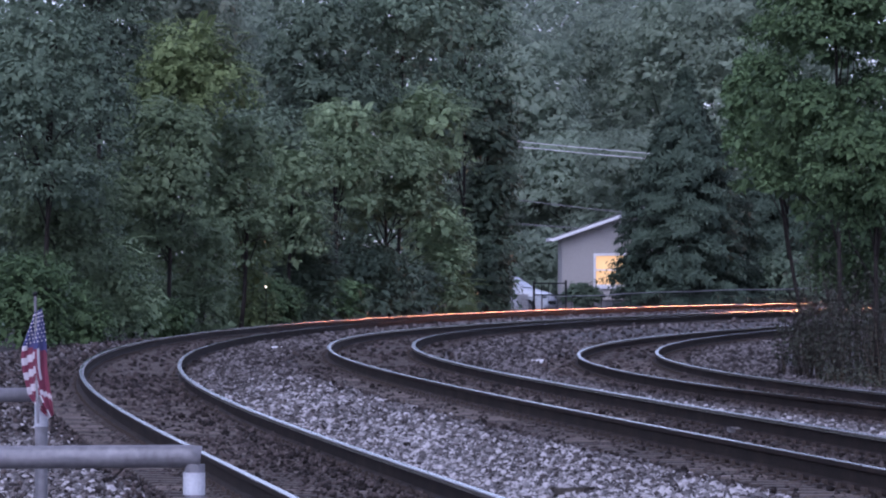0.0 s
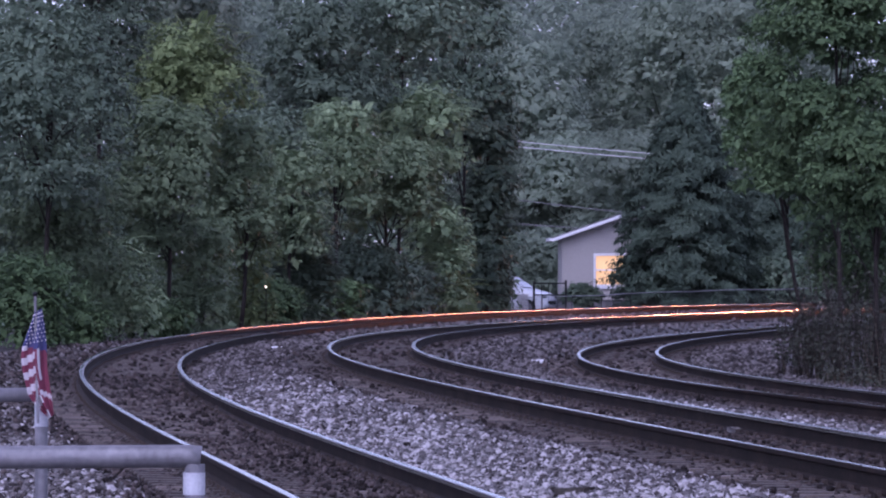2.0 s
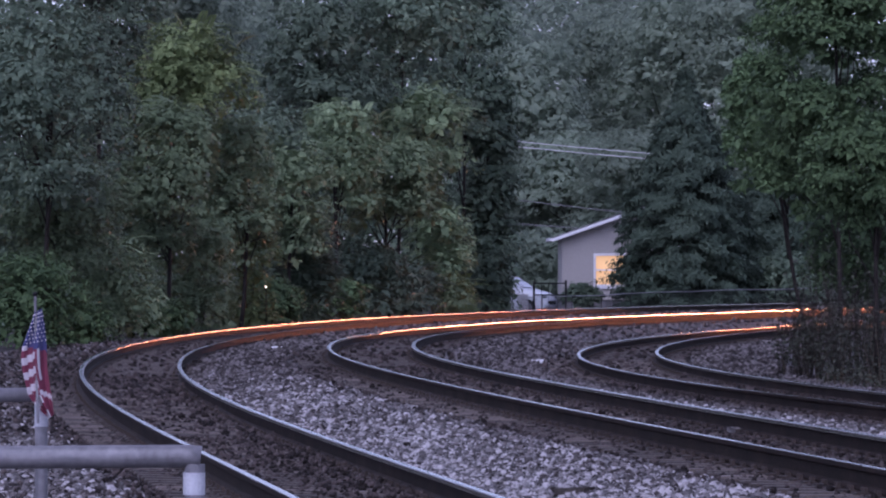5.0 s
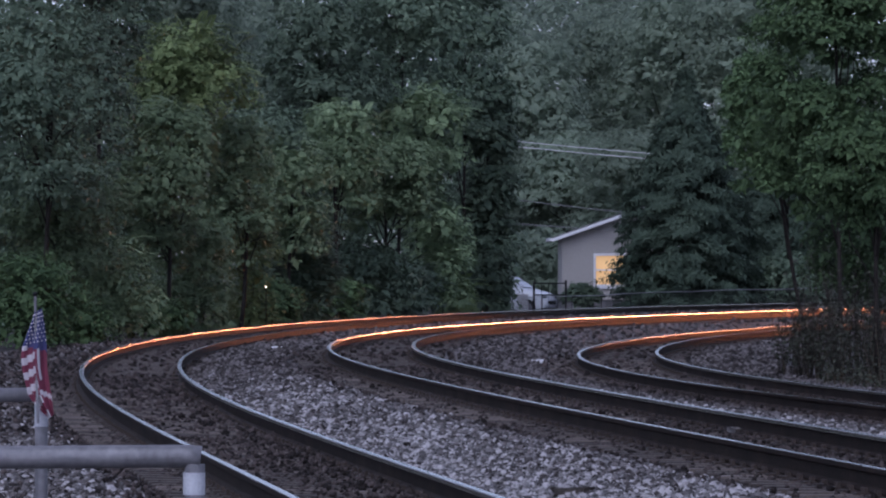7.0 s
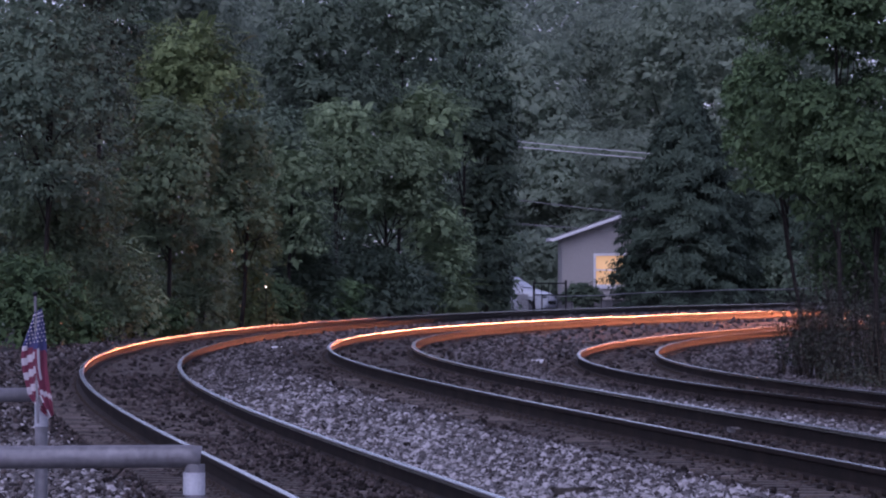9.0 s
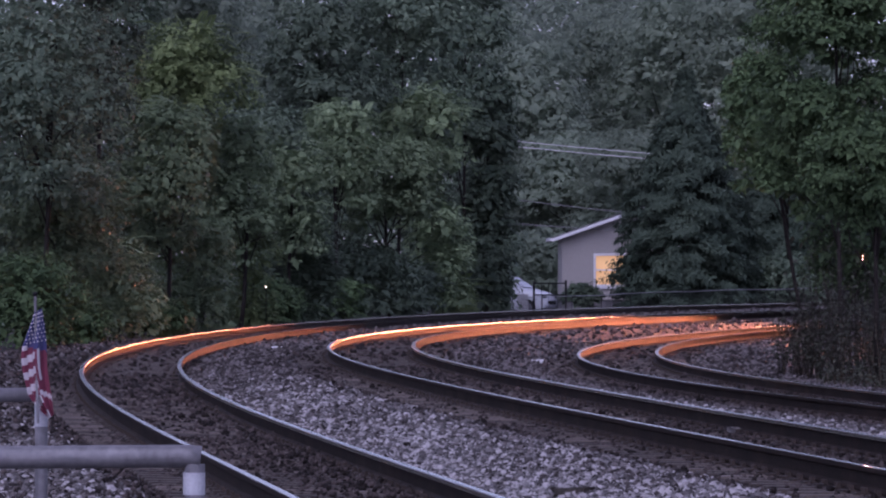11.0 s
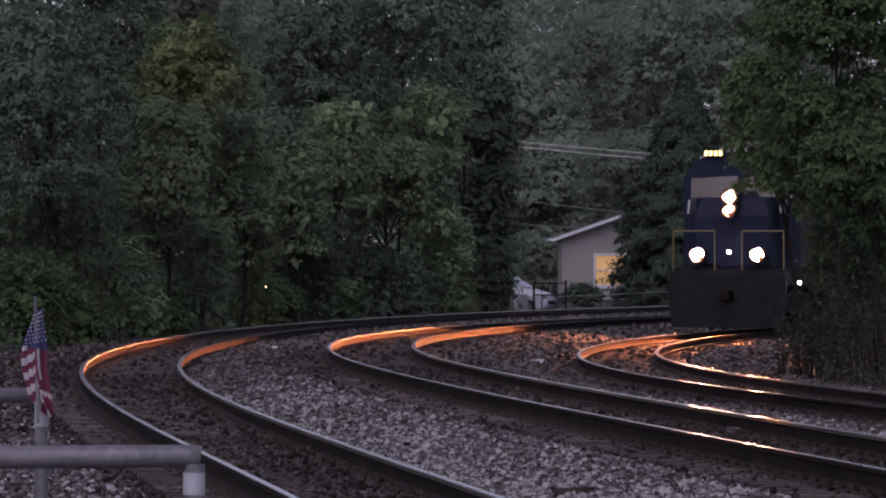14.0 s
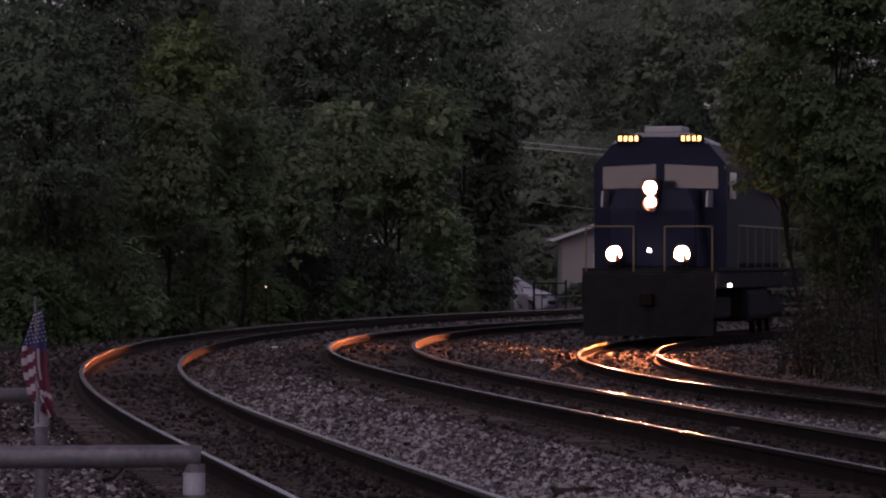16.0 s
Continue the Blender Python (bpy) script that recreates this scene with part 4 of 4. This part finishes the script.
# ---------------------------------------------------------------- fence beyond the outer track
def make_fence():
    fence = tagged(new("chain_link_fence"), "low grey chain-link fence with a top rail", "fence", kind="structure")
    xs = np.linspace(1.6, 17.5, 14)
    pts = []
    for x in xs:
        pts.append((x, 231 + 0.45 * (x - 5), float(np.interp(x, [1.5, 5, 9.8, 13.4, 18], [0.09, 0.15, 0.35, 0.43, 0.5])) + 0.02 * math.sin(x * 1.7)))
    bm0 = bmesh.new()
    rod(bm0, (0, 0, -1.25), (0, 0, 0.02), 0.016, 8)
    me = bpy.data.meshes.new("post")
    bm0.to_mesh(me)
    bm0.free()
    me.materials.append(M_DARK)
    for p in pts:
        q = put("post", me, fence)
        q.location = p
    vs, fs = tube(pts, [0.017] * len(pts), 8)
    put("top_rail", mesh("top_rail", vs, fs, M_FENCE, True), fence)
    V = []
    for (a, b) in zip(pts[:-1], pts[1:]):
        a, b = Vector(a), Vector(b)
        L = (b - a).length
        u = (b - a) / L
        n = int(L / 0.09)
        for i in range(n):
            for sg in (1, -1):
                for k in range(2):
                    p = a + u * (i * L / n) + Vector((0, 0, -0.55 * k - (0 if sg > 0 else 0.55)))
                    q = p + u * 0.5 * (1 if i < n - 6 else 0.1) + Vector((0, 0, -0.55 * sg))
                    w = Vector((0, 0, 0.006))
                    V.append([p - w, q - w, q + w, p + w])
    tagged(put("mesh_wire", quads("mesh_wire", np.array([[tuple(c) for c in f] for f in V]), M_DARK), fence), kind="stuff")


make_fence()


def make_gate():
    gate = tagged(new("yard_gate"), "dark metal yard gate with round-capped post", "gate")
    x, y = 3.75, 233.0
    gate.location = (x, y, ground_at(x, y))
    h = 1.45
    part("post", boxed(-0.05, 0.05, -0.05, 0.05, 0, h, 0.008), M_DARK, gate)
    part("post", boxed(1.27, 1.36, -0.05, 0.05, 0, h + 0.04, 0.008), M_DARK, gate)
    for z in (h - 0.12, h - 0.6, 0.15):
        part("rail", boxed(0.05, 1.27, -0.02, 0.02, z, z + 0.05), M_DARK, gate)
    for i in range(3):
        a = 0.3 + i * 0.3
        part("bar", boxed(a, a + 0.018, -0.01, 0.01, 0.2, h - 0.12), M_DARK, gate)


make_gate()


def make_cabinet():
    x, y = 3.3, 234.0
    c = tagged(new("utility_cabinet"), "small pale grey utility cabinet by the gate", "cabinet")
    c.location = (x, y, ground_at(x, y))
    part("body", boxed(-0.22, 0.22, -0.2, 0.2, 0, 0.85, 0.02), M_GREY, c)
    part("lid", boxed(-0.24, 0.24, -0.22, 0.22, 0.85, 0.91, 0.015), M_GREY, c)


make_cabinet()

# ---------------------------------------------------------------- overhead cables
def cable(a, b, sag, label, material):
    pts = []
    for i in range(13):
        t = i / 12
        p = Vector(a).lerp(Vector(b), t)
        p.z -= sag * 4 * t * (1 - t)
        pts.append(p)
    vs, fs = tube(pts, [0.02] * 13, 6)
    tagged(put("overhead_cable", mesh("overhead_cable", vs, fs, material, True)), label, "cable", "overhead cables")


cable((2.0, 253, 7.12), (11.5, 253, 6.27), 0.05, "thin pale overhead cable between the trees", M_WIRE)
cable((2.0, 253, 6.88), (11.5, 253, 6.03), 0.05, "thin pale overhead cable between the trees", M_WIRE)
cable((2.0, 258, 4.60), (9.0, 255, 3.75), 0.05, "thin dark overhead cable above the house", M_DARKWIRE)
cable((2.0, 258, 3.45), (9.0, 255, 2.95), 0.05, "thin dark overhead cable above the house", M_DARKWIRE)

# ---------------------------------------------------------------- small lamp far in the trees
def make_yard_lamp(x, y, z):
    g = ground_at(x, y)
    lamp = tagged(new("yard_lamp"), "small lit yard lamp on a post among the trees", "lamp")
    lamp.location = (x, y, g)
    part("post", rod(bmesh.new(), (0, 0, 0), (0, 0, z - g), 0.012, 8), M_DARK, lamp)
    bm = bmesh.new()
    bmesh.ops.create_icosphere(bm, subdivisions=2, radius=0.022, matrix=Matrix.Translation((0, 0, z - g + 0.04)))
    part("globe", bm, M_LAMP, lamp, "warm glowing globe", True)


make_yard_lamp(-4.98, 159.0, 0.79)

# ---------------------------------------------------------------- pipe barrier and flag
def elbow_pipe(name, pts, r, label, seg=14):
    vs, fs = tube(pts, [r] * len(pts), seg)
    return mesh(name, vs, fs, M_PIPE, True)


def make_barrier():
    """Two rails of a welded pipe barrier beside the camera."""
    b = tagged(new("pipe_barrier"), "grey galvanised pipe barrier with taped corner post", "barrier")
    D = 24.0
    g = ground_at(-1.0, D)
    b.location = (0, 0, 0)
    put("rail", elbow_pipe("rail", [(-3.0, D, 0.622), (-1.075, D, 0.634), (-1.03, D, 0.628)], 0.049, ""), b)
    bm = bmesh.new()
    rod(bm, (-1.055, D, g - 0.3), (-1.055, D, 0.60), 0.043, 16)
    part("corner_post", bm, M_PIPE, b, smooth=False)
    bm = bmesh.new()
    rod(bm, (-1.057, D, 0.47), (-1.057, D, 0.565), 0.047, 16)
    part("tape", bm, M_TAPE, b, "white tape wrapped round the post")
    D2 = 27.5
    put("rail", elbow_pipe("rail", [(-4.0, D2, 0.805), (-2.6, D2, 0.81), (-1.94, D2, 0.815)], 0.034, ""), b)
    part("post", rod(bmesh.new(), (-1.955, D2, g - 0.3), (-1.955, D2, 0.76), 0.031, 14), M_PIPE, b)
    part("tape", rod(bmesh.new(), (-1.955, D2, 0.66), (-1.955, D2, 0.775), 0.034, 14), M_TAPE, b, "pale tape round the post")


make_barrier()


def make_flag():
    """A small flag on a wooden stick, hanging limp in folds."""
    f = tagged(new("small_flag"), "small striped flag hanging limp on a thin stick", "flag")
    x0, y0, z0 = -1.965, 27.4, 0.80
    f.location = (x0, y0, z0)
    part("stick", rod(bmesh.new(), (0.004, -0.05, -0.12), (-0.012, -0.02, 0.50), 0.007, 8), M_PIPE, f)
    bm = bmesh.new()
    bmesh.ops.create_icosphere(bm, subdivisions=2, radius=0.013, matrix=Matrix.Translation((-0.012, -0.02, 0.505)))
    part("finial", bm, M_DARK, f, "", True)
    # the cloth hangs round the stick: a runs across it, b down it
    na, nb = 22, 44
    bs = [0.0, 0.17, 0.32, 0.42, 0.55, 0.68, 0.76, 0.82, 1.0]
    lo = [-0.016, -0.046, -0.074, -0.080, -0.072, -0.056, -0.048, -0.030, 0.054]
    hi = [0.020, 0.034, 0.042, 0.044, 0.046, 0.056, 0.062, 0.068, 0.080]

    def at(a, b):
        x = float(np.interp(b, bs, lo)) * (1 - a) + float(np.interp(b, bs, hi)) * a
        y = -0.012 - 0.016 * math.sin(a * 11 + 2.5 * b) - 0.02 * math.sin(math.pi * a)
        return (x, y, 0.435 - 0.515 * b - 0.02 * (1 - a))

    cells, kinds = [], []
    for i in range(na):
        for j in range(nb):
            a, b = (i + 0.5) / na, (j + 0.5) / nb
            if b < 0.31 + 0.09 * a:
                k = 0
            elif a < 0.55:
                k = 2 - int((b - 0.31 + 0.10 * a) / 0.067) % 2
            else:
                k = 2 if 0.62 < a < 0.74 and b < 0.66 or 0.74 < b - 0.16 * (a - 0.55) < 0.79 else 1
            cells.append([at((i + p) / na, (j + q) / nb) for p, q in ((0, 0), (1, 0), (1, 1), (0, 1))])
            kinds.append(k)
    me = quads("cloth", np.array(cells), M_NAVY)
    me.materials.append(M_RED)
    me.materials.append(M_FWHITE)
    me.polygons.foreach_set("material_index", kinds)
    put("cloth", me, f, "faded red, white and blue cloth")
    st = []
    for i in range(6):
        for j in range(8):
            p = Vector(at(0.08 + i * 0.165 + 0.08 * (j % 2), 0.03 + j * 0.038)) + Vector((0, -0.006, 0))
            r = 0.005
            st.append([p + Vector((r, 0, 0)), p + Vector((0, 0, r)), p + Vector((-r, 0, 0)), p + Vector((0, 0, -r))])
    put("stars", quads("stars", np.array([[tuple(c) for c in q] for q in st]), M_FWHITE), f)


make_flag()

# ---------------------------------------------------------------- scraps on the ballast
M_SCRAP = varied("old_wood_scrap", [(0.02, 0.017, 0.015), (0.05, 0.042, 0.036)], scale=6, fine=40, bump=0.6)
M_PAPER = varied("pale_litter", [(0.55, 0.55, 0.58), (0.72, 0.72, 0.75)], scale=9, fine=50, bump=0.3)
M_REDBIT = mat("red_plastic", (0.35, 0.04, 0.05), 0.5)


def scrap(name, label, x, y, lx, ly, lz, turn, material, seed):
    """A knocked-about lump: a block whose corners are pushed out of true."""
    rng = random.Random(seed)
    bm = boxed(-lx / 2, lx / 2, -ly / 2, ly / 2, 0, lz)
    bmesh.ops.subdivide_edges(bm, edges=bm.edges[:], cuts=2, use_grid_fill=True)
    for v in bm.verts:
        v.co += Vector((rng.uniform(-0.1, 0.1) * lx, rng.uniform(-0.15, 0.15) * ly, rng.uniform(-0.25, 0.25) * lz))
    ob = tagged(part(name, bm, material), label, name.replace("_", " "))
    ob.matrix_basis = pose(x, y, ground_at(x, y) + 0.012, 0, 0, turn)


scrap("wood_scrap", "broken dark piece of old tie wood on the ballast", 0.98, 42.4, 0.29, 0.09, 0.06, 8, M_SCRAP, 1)
scrap("wood_scrap", "dark stick lying on the ballast", 3.4, 129.0, 0.40, 0.05, 0.07, -35, M_SCRAP, 2)
scrap("paper_litter", "crumpled white paper on the ballast", -3.35, 114.0, 0.20, 0.10, 0.05, 5, M_PAPER, 3)
scrap("paper_litter", "crumpled white paper on the ballast", 1.77, 107.0, 0.22, 0.12, 0.06, 20, M_PAPER, 4)
scrap("pale_rock", "pale rock lying between the rails", 2.14, 62.8, 0.10, 0.09, 0.07, 0, M_PAPER, 5)
scrap("grey_rock", "grey rock lying between the rails", 2.84, 55.0, 0.13, 0.10, 0.08, 30, M_STONE, 6)
scrap("plastic_litter", "small red plastic scrap on the ballast", -0.77, 55.7, 0.06, 0.05, 0.03, 30, M_REDBIT, 7)

# ---------------------------------------------------------------- locomotive
def lamp_unit(loco, x, y, z, r, name, depth=0.6):
    """A lamp deep in a dark round housing, which narrows its beam."""
    unit = new(name)
    unit.parent = loco
    unit.location = (x, y, z)
    seg = 20
    vs, fs = [], []
    for k in range(seg):
        a = 2 * math.pi * k / seg
        c, s = math.cos(a), math.sin(a)
        vs += [(c * (r + 0.03), -depth, s * (r + 0.03)), (c * (r + 0.03), 0, s * (r + 0.03)), (c * r * 1.02, 0, s * r * 1.02), (c * r, -depth, s * r)]
    for k in range(seg):
        o, n = 4 * k, 4 * ((k + 1) % seg)
        fs += [(o + i, n + i, n + i + 1, o + i + 1) for i in range(3)]
    fs.append(tuple(4 * k for k in range(seg)))
    put("housing", mesh("housing", vs, fs, M_DARK), unit)
    put("lamp", mesh("lamp", [(math.cos(2 * math.pi * k / seg) * r, -depth + 0.02, math.sin(2 * math.pi * k / seg) * r) for k in range(seg)][::-1], [tuple(range(seg))], M_BEAM), unit, "bright warm lamp")
    return unit


def make_locomotive():
    """Nose towards +y, the front coupler at y = 0, z = 0 at the rail heads."""
    loco = tagged(new("diesel_locomotive"), "dark blue diesel freight locomotive with lit headlights", "locomotive")
    part("frame", boxed(-1.5, 1.5, -21.6, -0.55, 1.15, 1.55, 0.03), M_DARK, loco)
    part("walkway", boxed(-1.55, 1.55, -21.4, -0.9, 1.55, 1.62, 0.01), M_DARK, loco)
    part("hood", boxed(-0.95, 0.95, -21.0, -5.2, 1.62, 4.35, 0.12), M_BLUE, loco)
    part("radiator_wing", boxed(-1.5, 1.5, -21.0, -16.5, 3.55, 4.55, 0.12), M_BLUE, loco)
    part("fuel_tank", boxed(-1.4, 1.4, -13.5, -8.5, 0.35, 1.15, 0.15), M_DARK, loco)
    # cab with a chamfered roof
    o = [(-1.52, 1.62), (1.52, 1.62), (1.52, 3.95), (1.12, 4.42), (0.6, 4.6), (-0.6, 4.6), (-1.12, 4.42), (-1.52, 3.95)]
    cab = part("cab", prism(bmesh.new(), o, "y", -5.2, -2.75), M_BLUE, loco)
    part("cab_roof", prism(bmesh.new(), [(-1.14, 4.43), (-0.6, 4.61), (0.6, 4.61), (1.14, 4.43), (1.1, 4.50), (0.58, 4.70), (-0.58, 4.70), (-1.1, 4.50)], "y", -5.1, -2.9), M_GREY, loco, "grey roof cap")
    part("air_conditioner", boxed(-0.44, 0.44, -4.7, -3.3, 4.70, 4.86, 0.04), M_GREY, loco)
    for sg in (-1, 1):
        part("windscreen", prism(bmesh.new(), [(sg * 0.10, 3.45), (sg * 1.32, 3.42), (sg * 1.32, 3.92), (sg * 0.10, 3.98)], "y", -2.75, -2.72), M_GLASS, loco, "dark windscreen pane")
        part("side_window", boxed(sg * 1.53 - 0.012, sg * 1.53 + 0.012, -4.6, -3.2, 3.2, 3.8), M_GLASS, loco)
        board = part("number_board", boxed(sg * 0.72 - 0.28, sg * 0.72 + 0.28, -2.80, -2.64, 4.48, 4.65, 0.015), M_DARK, loco, "small lit number board with unreadable bars")
        for k in range(4):
            a = sg * 0.72 - 0.22 + k * 0.125
            part("digit_bar", boxed(a, a + 0.075, -2.64, -2.63, 4.505, 4.625), M_BOARD, board)
    # nose, narrower and sloped towards the top
    nose = prism(bmesh.new(), [(-2.75, 1.62), (-1.25, 1.62), (-1.15, 2.95), (-1.40, 3.42), (-2.75, 3.44)], "x", -1.15, 1.15)
    for v in nose.verts:
        if v.co.z > 3.2:
            v.co.x *= 0.80
        if v.co.y > -2.0:
            v.co.x *= 0.88
    bmesh.ops.bevel(nose, geom=nose.edges[:], offset=0.05, segments=2, affect="EDGES", profile=0.5)
    part("nose", nose, M_BLUE, loco)
    for sg in (-1, 1):
        bm = bmesh.new()
        prism(bm, [(-2.7, 3.0), (-1.5, 3.0), (-1.7, 3.36), (-2.7, 3.38)], "x", sg * 1.17, sg * 1.21)
        part("nose_flank", bm, M_GREY, loco, "pale grey flank of the nose")
    part("nose_door", boxed(0.35, 0.95, -1.22, -1.14, 1.7, 2.9, 0.02), M_BLUE, loco)
    lamp_unit(loco, 0.0, -0.62, 3.42, 0.15, "headlight")
    lamp_unit(loco, 0.0, -0.62, 3.06, 0.15, "headlight")
    part("headlight_box", boxed(-0.2, 0.2, -1.6, -1.20, 2.85, 3.62, 0.03), M_DARK, loco)
    for sg in (-1, 1):
        lamp_unit(loco, sg * 0.765, -0.36, 1.94, 0.16, "ditch_light")
        part("ditch_light_bracket", boxed(sg * 0.765 - 0.06, sg * 0.765 + 0.06, -1.0, -0.92, 1.6, 1.95), M_DARK, loco)
    part("front_step_lamp", boxed(-0.035, 0.035, -0.72, -0.66, 1.98, 2.05, 0.01), M_STEP, loco, "small white lamp")
    part("side_step_lamp", boxed(-1.83, -1.76, -0.86, -0.80, 1.20, 1.27, 0.01), M_STEP, loco, "small white lamp")
    part("lamp_bracket", boxed(-1.80, -1.46, -0.92, -0.861, 1.19, 1.25, 0.008), M_DARK, loco)
    # pilot, plough, coupler, steps and handrails
    part("pilot", boxed(-1.5, 1.5, -0.62, -0.5, 0.55, 1.5, 0.03), M_DARK, loco)
    bm = bmesh.new()
    prism(bm, [(-1.45, -0.5), (0, -0.12), (1.45, -0.5), (1.45, -0.56), (0, -0.2), (-1.45, -0.56)], "z", 0.1, 0.75)
    part("snow_plough", bm, M_DARK, loco)
    part("coupler", boxed(-0.14, 0.14, -0.5, 0.05, 0.78, 1.06, 0.04), M_RAIL, loco)
    for sg in (-1, 1):
        for k in range(4):
            part("step", boxed(sg * 1.38 - 0.17, sg * 1.38 + 0.17, -1.2, -0.66, 0.35 + 0.3 * k, 0.38 + 0.3 * k), M_DARK, loco)
        bm = bmesh.new()
        rod(bm, (sg * 1.42, -0.62, 0.9), (sg * 1.42, -0.62, 2.55), 0.018, 8)
        rod(bm, (sg * 1.42, -0.62, 2.55), (sg * 0.35, -0.62, 2.55), 0.018, 8)
        rod(bm, (sg * 0.35, -0.62, 1.55), (sg * 0.35, -0.62, 2.55), 0.018, 8)
        part("handrail", bm, M_YELLOW, loco, "dull yellow handrail")
        bm = bmesh.new()
        rod(bm, (sg * 1.5, -20.5, 2.6), (sg * 1.5, -5.4, 2.6), 0.016, 8)
        for k in range(9):
            rod(bm, (sg * 1.5, -20.5 + k * 1.88, 1.6), (sg * 1.5, -20.5 + k * 1.88, 2.6), 0.014, 8)
        part("side_rail", bm, M_YELLOW, loco, "dull yellow handrail along the walkway")
    for cy in (-4.6, -17.4):
        for sg in (-1, 1):
            part("truck_frame", boxed(sg * 1.05 - 0.09, sg * 1.05 + 0.09, cy - 2.5, cy + 2.5, 0.45, 0.95, 0.05), M_DARK, loco)
            for dy in (-1.9, 0, 1.9):
                part("wheel", rod(bmesh.new(), (sg * 0.72, cy + dy, 0.53), (sg * 0.83, cy + dy, 0.53), 0.53, 24), M_RAIL, loco)
    return loco


LOCO = make_locomotive()


def on_track(s):
    """The locomotive's pose with its nose at the distance s along the inner track; its trucks follow the rails."""
    xa, ya, _ = T3.at(s + 4.6)
    xb, yb, _ = T3.at(s + 17.4)
    d = Vector((xa - xb, ya - yb, 0)).normalized()
    p = Vector((xa, ya, T3.z)) + d * 4.6
    return pose(p.x, p.y, p.z, 0, 0, math.degrees(math.atan2(-d.x, d.y)))


def motions():
    walk(LOCO, [(t, on_track(61.8 + 8.4 * (16.0 - t) + 0.11 * (16.0 - t) ** 2)) for t in np.arange(0, 16.01, 0.5)])


motions()
